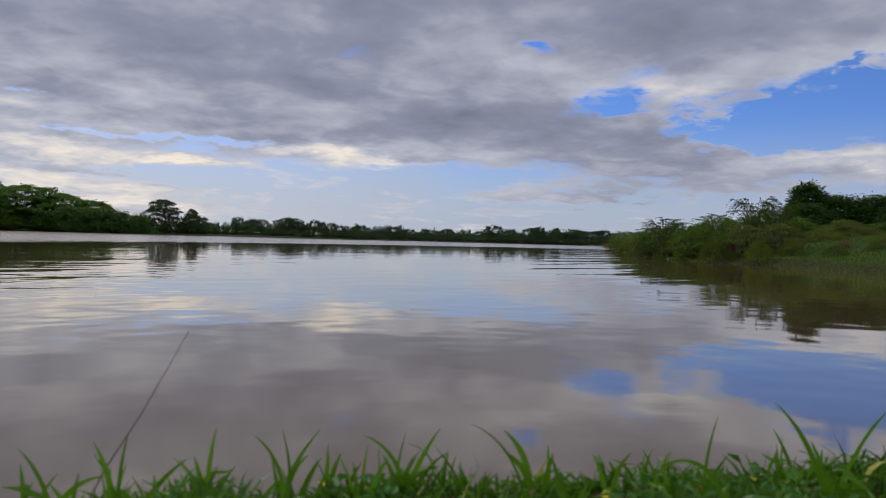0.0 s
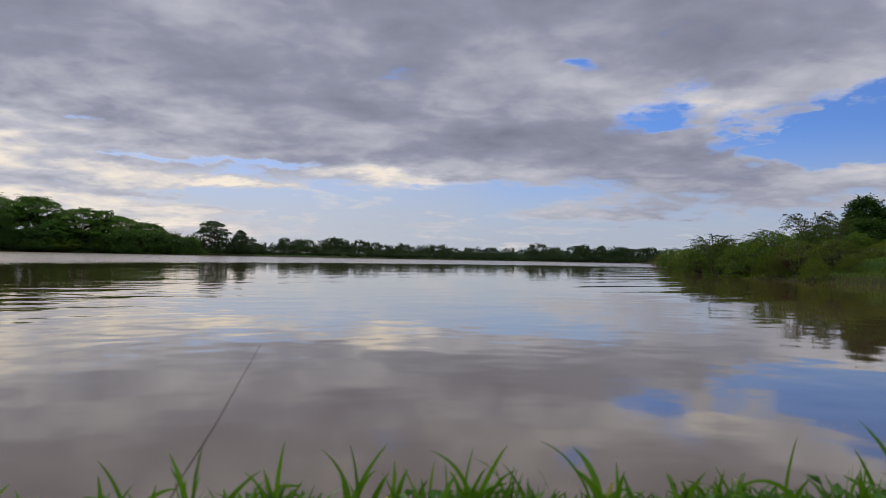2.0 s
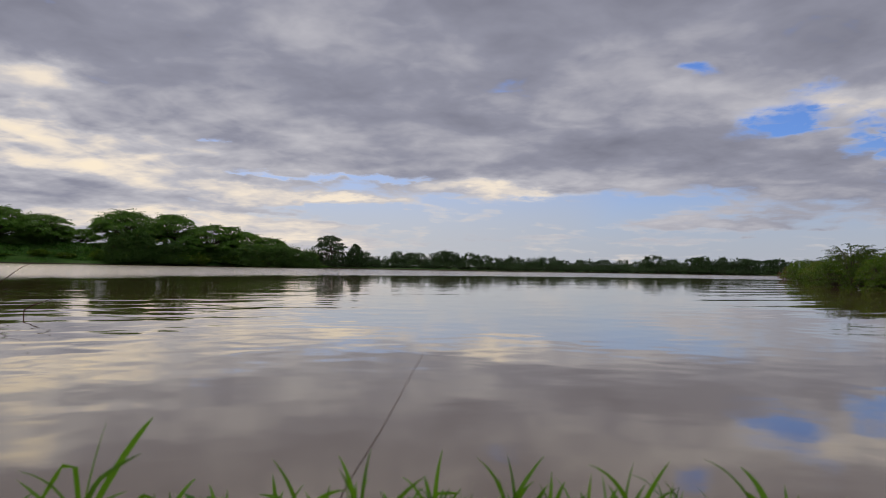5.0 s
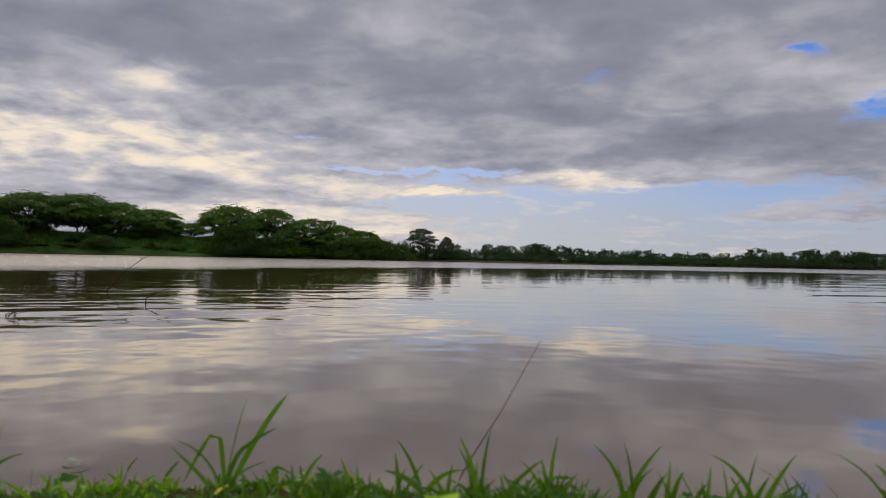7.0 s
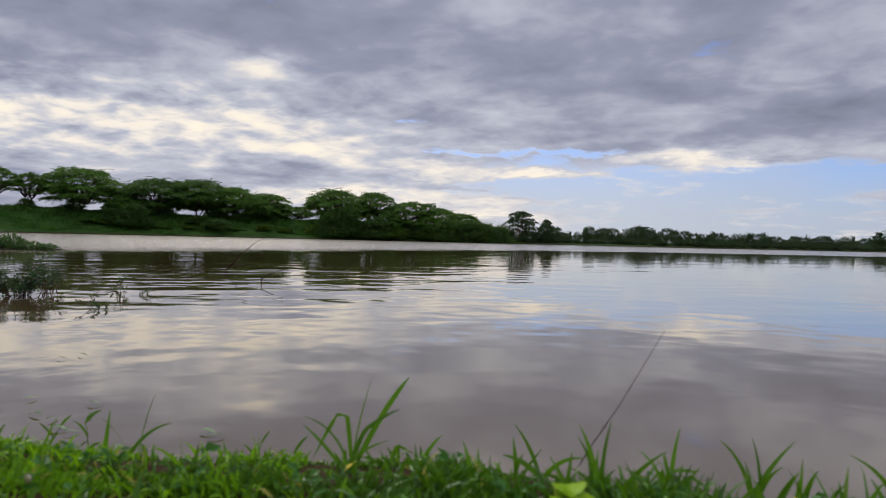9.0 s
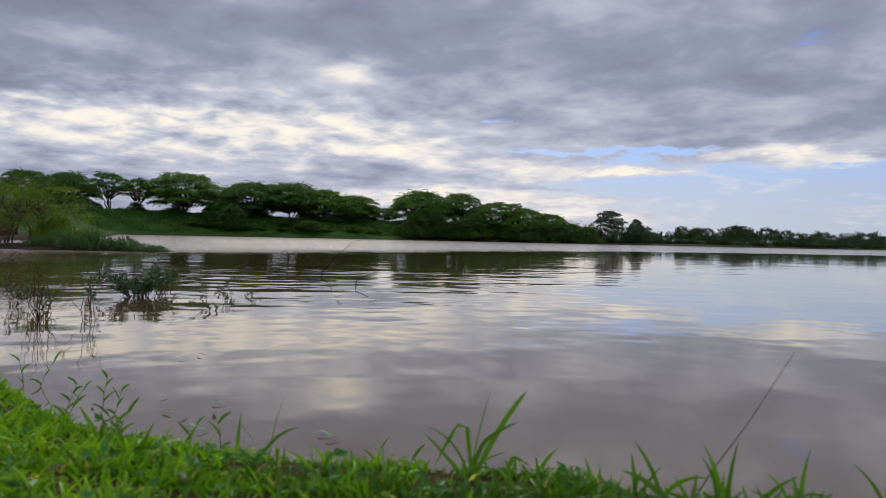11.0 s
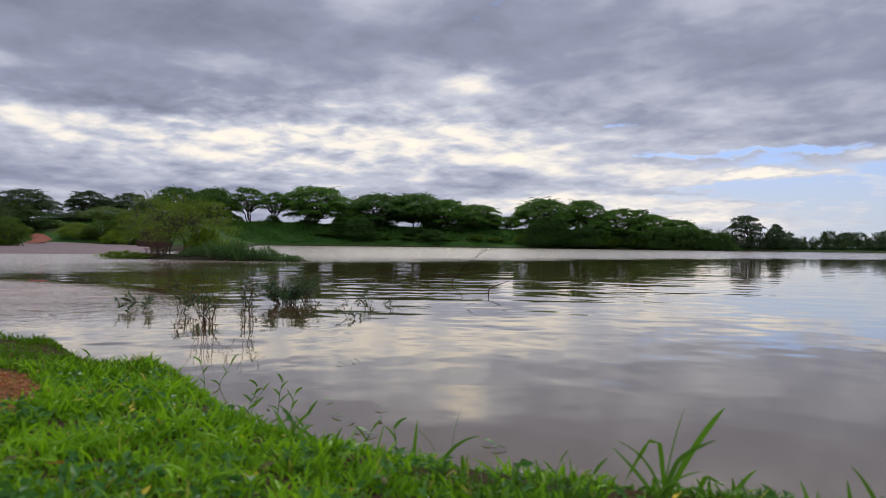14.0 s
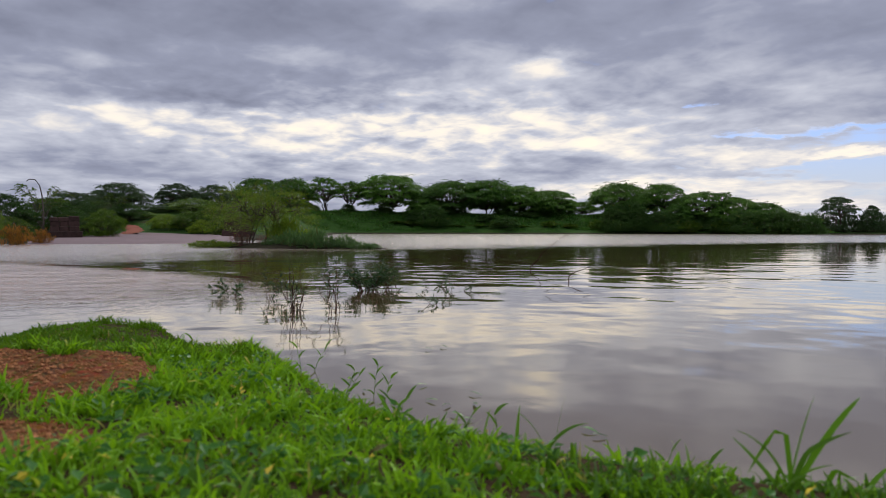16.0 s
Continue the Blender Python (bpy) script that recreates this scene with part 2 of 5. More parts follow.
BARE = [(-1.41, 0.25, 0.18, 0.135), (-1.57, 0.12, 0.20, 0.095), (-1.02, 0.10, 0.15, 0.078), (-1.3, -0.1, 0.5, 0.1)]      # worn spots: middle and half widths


def ground_material():
    """Red laterite earth with gravel near by, under grass further off."""
    m, k, out = material("earth")
    p = place_of(k)
    coarse = k.noise(p, 3.0, 5.0, 0.6)
    grit = k.node("ShaderNodeTexVoronoi", {"Vector": p, "Scale": 95.0})
    pebble = k.node("ShaderNodeTexVoronoi", {"Vector": p, "Scale": 38.0})
    red = k.ramp(coarse, [(0.25, (0.045, 0.020, 0.007)), (0.55, (0.120, 0.050, 0.017)), (0.8, (0.22, 0.095, 0.034))])
    red = k.mix(0.30, red, grit.outputs["Color"], "SOFT_LIGHT")
    red = k.mix(0.25, red, pebble.outputs["Color"], "SOFT_LIGHT")
    worn = None      # bare red gravel where feet have worn the turf away
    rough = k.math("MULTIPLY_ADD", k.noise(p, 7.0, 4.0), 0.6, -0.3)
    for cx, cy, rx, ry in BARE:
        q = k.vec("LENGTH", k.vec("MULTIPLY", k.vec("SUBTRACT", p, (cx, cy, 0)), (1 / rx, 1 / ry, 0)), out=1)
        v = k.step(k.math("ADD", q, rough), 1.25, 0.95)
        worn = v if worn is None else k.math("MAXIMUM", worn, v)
    # earth under the turf painted dark as the shade between the blades
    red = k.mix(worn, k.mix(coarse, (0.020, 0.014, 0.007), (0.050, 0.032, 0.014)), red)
    green = k.ramp(k.noise(p, 0.35, 8.0, 0.65), [(0.3, (0.014, 0.034, 0.007)), (0.6, (0.028, 0.062, 0.011)), (0.8, (0.050, 0.060, 0.018))])
    far = k.step(k.vec("LENGTH", p, out=1), 2.8, 4.0)
    patchy = k.math("MULTIPLY", far, k.step(k.noise(p, 0.22, 5.0, 0.6), 0.72, 0.60))
    c = k.mix(patchy, red, green)
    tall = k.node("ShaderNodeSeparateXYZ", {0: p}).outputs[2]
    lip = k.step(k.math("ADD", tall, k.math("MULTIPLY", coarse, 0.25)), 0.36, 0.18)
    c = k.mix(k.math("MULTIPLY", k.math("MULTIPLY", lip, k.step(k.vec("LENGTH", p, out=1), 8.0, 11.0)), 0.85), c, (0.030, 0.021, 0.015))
    height = k.math("ADD", k.math("MULTIPLY", grit.outputs["Distance"], -0.5), k.math("MULTIPLY", pebble.outputs["Distance"], -1.0))
    bump = k.node("ShaderNodeBump", {"Height": height, "Strength": 0.8, "Distance": 0.012})
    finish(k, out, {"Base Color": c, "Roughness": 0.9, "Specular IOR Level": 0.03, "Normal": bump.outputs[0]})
    return m


def water_material():
    """Muddy pond water: brown and cloudy below, mirror-like above, ruffled by wind further out."""
    m, k, out = material("muddy_water")
    p = k.vec("MULTIPLY", place_of(k), (1, 1, 0))
    at = k.node("ShaderNodeSeparateXYZ", {0: p}).outputs
    r = k.vec("LENGTH", p, out=1)
    turn = k.math("MULTIPLY", k.math("ARCTAN2", k.math("MULTIPLY", at[0], -1.0), at[1]), 57.2958)
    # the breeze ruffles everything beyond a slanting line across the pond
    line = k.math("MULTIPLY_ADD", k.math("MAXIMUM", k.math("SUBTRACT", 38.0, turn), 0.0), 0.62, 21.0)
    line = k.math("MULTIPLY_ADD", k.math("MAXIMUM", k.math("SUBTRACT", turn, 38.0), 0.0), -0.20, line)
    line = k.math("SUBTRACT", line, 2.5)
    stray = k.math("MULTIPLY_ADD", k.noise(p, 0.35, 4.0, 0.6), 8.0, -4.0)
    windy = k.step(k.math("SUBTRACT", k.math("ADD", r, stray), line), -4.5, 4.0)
    # inflow over the shallows on the left
    rim = k.math("MULTIPLY_ADD", k.math("MINIMUM", k.math("ADD", at[0], 6.0), 0.0), 0.33, 1.85)
    flow = k.math("MULTIPLY", k.step(k.math("ADD", at[0], k.math("MULTIPLY", stray, 0.25)), -2.6, -5.2), k.step(k.math("SUBTRACT", at[1], rim), 0.25, -0.25))
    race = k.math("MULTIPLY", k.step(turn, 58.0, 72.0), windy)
    churn = k.math("MAXIMUM", windy, k.math("MULTIPLY", flow, 0.8))
    dull = k.math("MULTIPLY_ADD", churn, 0.17, k.step(r, 1.5, 5.0, 0.05, 0.028))
    calm = k.step(k.noise(p, 0.45, 3.0), 0.38, 0.62, 0.3, 1.0)
    swell = k.noise(p, 1.7, 2.0, 0.45)
    ripple = k.noise(p, 3.4, 1.5, 0.45)
    crest = k.vec("MULTIPLY", k.node("ShaderNodeVectorRotate", {"Vector": p, "Angle": radians(-38)}).outputs[0], (0.55, 2.1, 1.0))
    train = k.noise(crest, 1.0, 1.5, 0.45, 0.3)
    roll = k.noise(k.vec("MULTIPLY", crest, (0.42, 0.42, 1.0)), 1.0, 1.5, 0.5, 0.3)
    chop = k.noise(p, 4.5, 4.0, 0.65)
    fine = k.noise(p, 17.0, 2.0, 0.5)
    still = k.step(turn, 8.0, 36.0, 0.5, 1.0)      # calmer towards the far end of the pond
    h = k.math("MULTIPLY", k.math("MULTIPLY", swell, still), k.step(r, 3.0, 9.0, 0.0052, 0.0026))
    h = k.math("ADD", h, k.math("MULTIPLY", k.math("MULTIPLY", k.math("MULTIPLY", ripple, still), calm), k.math("MINIMUM", k.step(r, 1.2, 3.0, 0.0024, 0.0042), k.step(r, 5.0, 10.0, 0.0042, 0.0026))))
    h = k.math("ADD", h, k.math("MULTIPLY", k.math("MULTIPLY", train, k.step(turn, 0.0, 30.0, 0.35, 1.0)), k.math("MINIMUM", k.step(r, 1.2, 4.5, 0.0026, 0.0078), k.step(r, 6.0, 12.0, 0.0078, 0.0018))))
    h = k.math("ADD", h, k.math("MULTIPLY", roll, k.math("MULTIPLY", k.step(r, 4.0, 9.0, 0.0, 0.0075), k.math("MULTIPLY", k.math("MAXIMUM", k.step(turn, 5.0, 34.0, 0.30, 1.0), k.step(turn, -8.0, -18.0, 0.30, 0.9)), k.step(k.noise(p, 0.16, 2.0), 0.35, 0.60, 0.45, 1.2)))))
    lee = k.math("MINIMUM", k.step(turn, -7.0, -12.0), k.step(turn, -27.0, -21.0))      # a light ruffle off the scrubby bank
    h = k.math("ADD", h, k.math("MULTIPLY", k.math("MULTIPLY", roll, lee), k.step(r, 5.0, 9.0, 0.0, 0.040)))
    broad = k.noise(k.vec("MULTIPLY", crest, (0.20, 0.15, 1.0)), 1.0, 4.0, 0.6, 0.3)
    h = k.math("ADD", h, k.math("MULTIPLY", broad, k.math("MULTIPLY", k.step(turn, 5.0, 30.0, 0.3, 1.0), k.step(r, 9.0, 16.0, 0.0, 0.012))))
    h = k.math("ADD", h, k.math("MULTIPLY", k.math("MULTIPLY", chop, churn), 0.034))
    h = k.math("ADD", h, k.math("MULTIPLY", k.math("MULTIPLY", fine, calm), 0.00022))
    current = k.noise(k.vec("MULTIPLY", k.node("ShaderNodeVectorRotate", {"Vector": p, "Angle": radians(20)}).outputs[0], (3.4, 0.8, 1.0)), 1.0, 3.0, 0.55, 0.8)
    h = k.math("ADD", h, k.math("MULTIPLY", k.math("MULTIPLY", current, flow), k.step(r, 3.0, 12.0, 0.036, 0.12)))
    bump = k.node("ShaderNodeBump", {"Height": h, "Strength": 1.0, "Distance": 1.0})
    silt_sheen = k.ramp(k.noise(p, 0.6, 4.0), [(0.3, (0.062, 0.039, 0.018)), (0.7, (0.077, 0.051, 0.026))])
    streak = k.step(k.noise(k.vec("MULTIPLY", p, (2.6, 0.9, 1.0)), 1.0, 6.0, 0.6, 0.6), 0.46, 0.62)
    # inflow: pinkish silt, brightened further to carry the sky its wavelets reflect
    silt_sheen = k.mix(k.math("MULTIPLY", flow, k.math("MULTIPLY_ADD", streak, 0.4, 0.55)), silt_sheen, (0.34, 0.235, 0.205))
    shallow = k.math("MULTIPLY", k.step(turn, -8.0, -20.0), k.step(r, 9.0, 13.0))
    silt_sheen = k.mix(k.math("MULTIPLY", shallow, 0.15), silt_sheen, (0.21, 0.145, 0.060))
    # ruffled stretches painted paler, their sky sheen put into the base colour
    silt_sheen = k.mix(k.math("MULTIPLY", windy, 0.35), silt_sheen, (0.18, 0.140, 0.125))
    silt_sheen = k.mix(k.math("MULTIPLY", race, 0.7), silt_sheen, (0.28, 0.22, 0.21))
    finish(k, out, {"Base Color": silt_sheen, "Roughness": dull, "IOR": 1.78, "Specular IOR Level": 0.95, "Specular Tint": (1.0, 0.955, 0.80, 1.0), "Normal": bump.outputs[0],
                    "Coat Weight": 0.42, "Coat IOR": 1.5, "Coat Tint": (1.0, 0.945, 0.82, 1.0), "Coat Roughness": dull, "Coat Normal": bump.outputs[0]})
    return m


def stone_material(name, dark, light, scale=6.0, rough=0.85, shine=0.15):
    m, k, out = material(name)
    p = place_of(k)
    a, b = k.noise(p, scale, 6.0, 0.65), k.noise(p, scale * 9, 4.0, 0.6)
    rnd = k.node("ShaderNodeObjectInfo").outputs["Random"]
    c = k.ramp(a, [(0.3, dark), (0.7, light)])
    c = k.mix(0.4, c, k.mix(rnd, dark, light))
    c = k.mix(0.3, c, k.ramp(b, [(0.4, (0.2, 0.2, 0.2)), (0.6, (0.8, 0.8, 0.8))]), "SOFT_LIGHT")
    bump = k.node("ShaderNodeBump", {"Height": k.math("ADD", a, k.math("MULTIPLY", b, 0.3)), "Strength": 0.6, "Distance": 0.02})
    finish(k, out, {"Base Color": c, "Roughness": rough, "Specular IOR Level": shine, "Normal": bump.outputs[0]})
    return m


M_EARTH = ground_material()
M_WATER = water_material()
M_STONE = stone_material("weathered_stone", (0.022, 0.013, 0.011), (0.075, 0.042, 0.034))
M_SLAB = stone_material("wet_concrete", (0.066, 0.038, 0.038), (0.135, 0.082, 0.080), 0.8, 0.62, 0.15)
M_TRACK = stone_material("red_dirt", (0.115, 0.040, 0.026), (0.19, 0.072, 0.048), 1.5, 0.9, 0.02)
M_REED = bark_material("pale_stalk", (0.055, 0.036, 0.032), (0.14, 0.095, 0.080))
M_PEBBLE = stone_material("laterite_pebble", (0.13, 0.050, 0.017), (0.42, 0.18, 0.068), 20.0)
M_POLE = stone_material("pole_concrete", (0.10, 0.10, 0.10), (0.2, 0.2, 0.2))


# ---- mesh helpers ----
class Build:
    """Collects triangles, then links them as one mesh."""

    def __init__(self):
        self.v, self.f, self.n = [], [], 0

    def add(self, verts, tris):
        self.v.append(np.asarray(verts, float).reshape(-1, 3))
        self.f.append(np.asarray(tris, int).reshape(-1, 3) + self.n)
        self.n += len(self.v[-1])

    def mesh(self, name, mat, smooth=False):
        v, f = np.concatenate(self.v), np.concatenate(self.f)
        me = bpy.data.meshes.new(name)
        me.vertices.add(len(v))
        me.vertices.foreach_set("co", v.ravel())
        me.loops.add(f.size)
        me.loops.foreach_set("vertex_index", f.ravel())
        me.polygons.add(len(f))
        me.polygons.foreach_set("loop_start", np.arange(len(f)) * 3)
        me.polygons.foreach_set("use_smooth", np.full(len(f), smooth))
        me.materials.append(mat)
        me.update(calc_edges=True)
        return me

    def tube(self, pts, radii, sides=5):
        pts, k = np.asarray(pts, float), len(pts)
        t = np.gradient(pts, axis=0)
        t /= np.linalg.norm(t, axis=1)[:, None] + 1e-9
        ref = np.where(np.abs(t[:, 2:3]) > 0.9, np.array([[1.0, 0, 0]]), np.array([[0, 0, 1.0]]))
        u = np.cross(t, ref)
        u /= np.linalg.norm(u, axis=1)[:, None] + 1e-9
        w = np.cross(t, u)
        a = np.arange(sides) * 2 * np.pi / sides
        ring = pts[:, None] + np.asarray(radii)[:, None, None] * (np.cos(a)[None, :, None] * u[:, None] + np.sin(a)[None, :, None] * w[:, None])
        i, j = np.meshgrid(np.arange(k - 1), np.arange(sides), indexing="ij")
        p, q = (i * sides + j).ravel(), (i * sides + (j + 1) % sides).ravel()
        tri = np.concatenate([np.stack([p, q, q + sides], 1), np.stack([p, q + sides, p + sides], 1)])
        cap = [[(k - 1) * sides, (k - 1) * sides + s, (k - 1) * sides + s + 1] for s in range(1, sides - 1)]
        self.add(ring, np.concatenate([tri, np.array(cap)]))

    def leaves(self, base, axis, length, width, rng, fold=0.25, tilt=0.5):
        """Pointed leaves: two slim triangles folded along the rib."""
        n = len(base)
        axis = axis / (np.linalg.norm(axis, axis=1)[:, None] + 1e-9)
        side = np.cross(axis, rng.normal(size=(n, 3)) * tilt + [0, 0, 1])
        side /= np.linalg.norm(side, axis=1)[:, None] + 1e-9
        up = np.cross(side, axis)
        length, width = np.broadcast_to(length, n)[:, None], np.broadcast_to(width, n)[:, None]
        mid = base + axis * length * 0.45
        a = mid + side * width * 0.5 + up * width * fold
        b = mid - side * width * 0.5 + up * width * fold
        tip = base + axis * length
        v = np.stack([base, a, tip, b], 1).reshape(-1, 3)
        i = np.arange(n)[:, None] * 4
        self.add(v, np.concatenate([i + [0, 1, 2], i + [0, 2, 3]]))

    def blades(self, base, height, width, heading, lean, curl, segs=4, twist=None, fold=0.0, blunt=3.0):
        """Grass blades: tapered strips that lean and bend over."""
        n = len(base)
        t = np.linspace(0, 1, segs + 1)[None, :]
        ang = lean[:, None] + curl[:, None] * t ** 1.5 + fold * np.clip((t - 0.5) * 6, 0, 1)
        step = height[:, None] / segs
        out = np.cumsum(np.concatenate([np.zeros((n, 1)), np.sin(ang[:, 1:]) * step], 1), 1)
        up = np.cumsum(np.concatenate([np.zeros((n, 1)), np.cos(ang[:, 1:]) * step], 1), 1)
        h = np.stack([np.cos(heading), np.sin(heading), np.zeros(n)], 1)
        s = np.stack([-np.sin(heading), np.cos(heading), np.zeros(n)], 1)
        s = np.repeat(s[:, None], segs + 1, 1)
        if twist is not None:
            across = np.cos(ang)[:, :, None] * h[:, None] - np.sin(ang)[:, :, None] * np.array([0, 0, 1.0])
            s = s * np.cos(twist)[:, None, None] + across * np.sin(twist)[:, None, None]
        c = base[:, None] + out[:, :, None] * h[:, None] + up[:, :, None] * np.array([0, 0, 1.0])
        w = width[:, None] * 0.5 * np.minimum(1.0, 0.55 + 1.6 * t) * (1 - t ** blunt)
        w[:, -1] = 0
        rib = np.array([0, 0, 1.0]) * (w * 0.35)[:, :, None]
        l, r = c[:, :-1] + s[:, :-1] * w[:, :-1, None] + rib[:, :-1], c[:, :-1] - s[:, :-1] * w[:, :-1, None] + rib[:, :-1]
        v = np.concatenate([np.stack([l, r], 2).reshape(n, -1, 3), c[:, -1:]], 1)
        m = 2 * segs + 1
        tri = []
        for i in range(segs - 1):
            tri += [[2 * i, 2 * i + 1, 2 * i + 3], [2 * i, 2 * i + 3, 2 * i + 2]]
        tri.append([2 * segs - 2, 2 * segs - 1, 2 * segs])
        self.add(v.reshape(-1, 3), (np.arange(n)[:, None, None] * m + np.array(tri)[None]).reshape(-1, 3))


def part(name, mesh, parent, label=""):
    ob = new(name, mesh)
    ob.parent = parent
    return tagged(ob, label)


def thing(name, label, category, group="", kind=""):
    ob = new(name)
    ob.empty_display_size = 0.2
    return tagged(ob, label, category, group, kind)


def bearing(a, r):
    """The place at an azimuth in degrees and a distance from the standpoint."""
    return np.array([-r * math.sin(radians(a)), r * math.cos(radians(a))])


# ---- the lie of the land ----
NEAR = [(7.1, 10.7), (6.5, 8.0), (5.0, 5.5), (3.5, 3.5), (2.2, 2.1), (1.4, 1.36), (0.93, 1.18), (0.26, 1.055), (-0.33, 0.945), (-0.58, 0.80), (-0.75, 0.72),
        (-0.92, 0.67), (-1.05, 0.66), (-1.22, 0.68), (-1.38, 0.71), (-1.52, 0.74), (-1.66, 0.74), (-1.78, 0.70), (-1.88, 0.62), (-2.02, 0.61), (-2.26, 0.68),
        (-2.50, 0.56), (-2.56, 0.36), (-2.34, 0.13), (-2.4, -0.3), (-3.4, -1.2), (-7, -2.5), (-13, -3), (-19, -1.5), (-22.5, 2.5), (-21.5, 6.7), (-24, 9.5), (-40, 21)]
FAR = [bearing(a, r) for a, r in ((61.5, 91), (52, 92), (44, 92), (36, 94), (29, 96), (22, 97), (15, 98), (8, 102), (0, 118), (-6, 132), (-12, 142), (-13.6, 110))]
RIGHT = [(15.9, 62.8), (7.97, 25.6), (6.3, 16.4), (7.1, 14.9), (7.2, 12.7)]
SHORE = np.array([tuple(p) for p in NEAR + FAR + RIGHT])


def inland(x, y):
    """Signed distance from the shoreline, positive on land."""
    x, y = np.asarray(x, float), np.asarray(y, float)
    best, inside = np.full(x.shape, 1e9), np.zeros(x.shape, bool)
    for (ax, ay), (bx, by) in zip(SHORE, np.roll(SHORE, -1, axis=0)):
        dx, dy = bx - ax, by - ay
        t = np.clip(((x - ax) * dx + (y - ay) * dy) / (dx * dx + dy * dy), 0, 1)
        best = np.minimum(best, np.hypot(x - ax - t * dx, y - ay - t * dy))
        cross = ((ay > y) != (by > y)) & (x < (bx - ax) * (y - ay) / (by - ay + 1e-12) + ax)
        inside ^= cross
    return np.where(inside, -best, best)


def ease(v, lo, hi):
    t = np.clip((v - lo) / (hi - lo), 0, 1)
    return t * t * (3 - 2 * t)


def lumps(x, y, size, seed=0):
    """Gentle unevenness from a few crossing waves."""
    k = 2 * np.pi / size
    return (np.sin(k * (x * 0.9 + y * 0.4) + seed) + np.sin(k * (x * -0.55 + y * 1.1) + 2.1 * seed + 1) + np.sin(k * 1.7 * (x * 0.3 - y * 0.8) + 4 + seed)) / 3


def height(x, y):
    x, y = np.asarray(x, float), np.asarray(y, float)
    d, r, a = inland(x, y), np.hypot(x, y), np.degrees(np.arctan2(-x, y))
    near = 1 - ease(r, 4.0, 8.0)
    bank = ease(a, 24, 33) * (1 - ease(a, 72, 84)) * ease(r, 50, 75)
    ford = ease(a, 66, 69) * (1 - ease(a, 84, 87)) * ease(r, 15, 20) * (1 - ease(r, 50, 58))      # the causeway lies almost level with the water
    rise = (0.070 * ease(d, -0.02, 0.10) + 0.035 * ease(d, 0.1, 0.5)) * near
    rise = rise + (1 - near) * (1 - bank) * (0.16 * (1 - 0.8 * ford) * ease(d, 0, 0.8) + 0.45 * ease(d, 0.8, 9.0) * (1 - ease(a, 60, 70) * (1 - ease(r, 55, 62))))
    top = 2.65 + 0.45 * ease(a, 44, 62)
    rise = rise + 0.40 * ease(d, 0.2, 4.5) * (1 - ease(a, -25, -18)) * (1 - near) * (1 - ease(r, 40, 60))
    rise = rise + bank * (0.35 * ease(d, 0, 0.8) + (top - 0.35) * ease(d, 0.8, 8.5))
    rise = rise + near * ease(d, 0.1, 0.5) * 0.018 * lumps(x, y, 0.7, 1) + (1 - near) * ease(d, 0.5, 4) * (0.05 + 0.10 * bank) * lumps(x, y, 5.0, 2)
    rise = rise + (1 - near) * ease(d, 60, 400) * 0.5
    return np.where(d > -0.02, rise, -0.6 * ease(-d, 0.0, 2.5) - 0.02)


def seat(x, y):
    return float(height(np.array([x]), np.array([y]))[0])


def lay_ground():
    rings = np.concatenate([[0.02], np.geomspace(0.12, 6.0, 130), np.geomspace(6.2, 200, 110), np.geomspace(215, 4600, 24)])
    turns = np.radians(np.concatenate([np.linspace(-60, 100, 420, endpoint=False), np.linspace(100, 300, 100, endpoint=False)]))
    r, t = np.meshgrid(rings, turns, indexing="ij")
    x, y = -r * np.sin(t), r * np.cos(t)
    v = np.stack([x, y, height(x, y)], -1).reshape(-1, 3)
    k, n = len(rings), len(turns)
    i, j = np.meshgrid(np.arange(k - 1), np.arange(n), indexing="ij")
    p, q = (i * n + j).ravel(), (i * n + (j + 1) % n).ravel()
    b = Build()
    b.add(v, np.concatenate([np.stack([p, p + n, q + n], 1), np.stack([p, q + n, q], 1)]))
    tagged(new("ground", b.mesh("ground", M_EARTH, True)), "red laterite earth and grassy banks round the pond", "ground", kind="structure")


lay_ground()
b = Build()
b.add([(-260, -60, 0), (120, -60, 0), (120, 260, 0), (-260, 260, 0)], [(0, 1, 2), (0, 2, 3)])
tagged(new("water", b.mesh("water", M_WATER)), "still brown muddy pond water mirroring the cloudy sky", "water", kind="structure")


# ---- trees and bushes ----
def bend(a, c, sag, rng, k=6, wobble=0.05):
    """A crooked way from a to c that rises first and then leans out."""
    a, c = np.asarray(a, float), np.asarray(c, float)
    t = np.linspace(0, 1, k)[:, None]
    p = a + (c - a) * t
    p[:, 2] += sag * np.sin(np.pi * t[:, 0]) * np.linalg.norm(c - a)
    p[1:-1] += rng.normal(size=(k - 2, 3)) * wobble * np.linalg.norm(c - a)
    return p


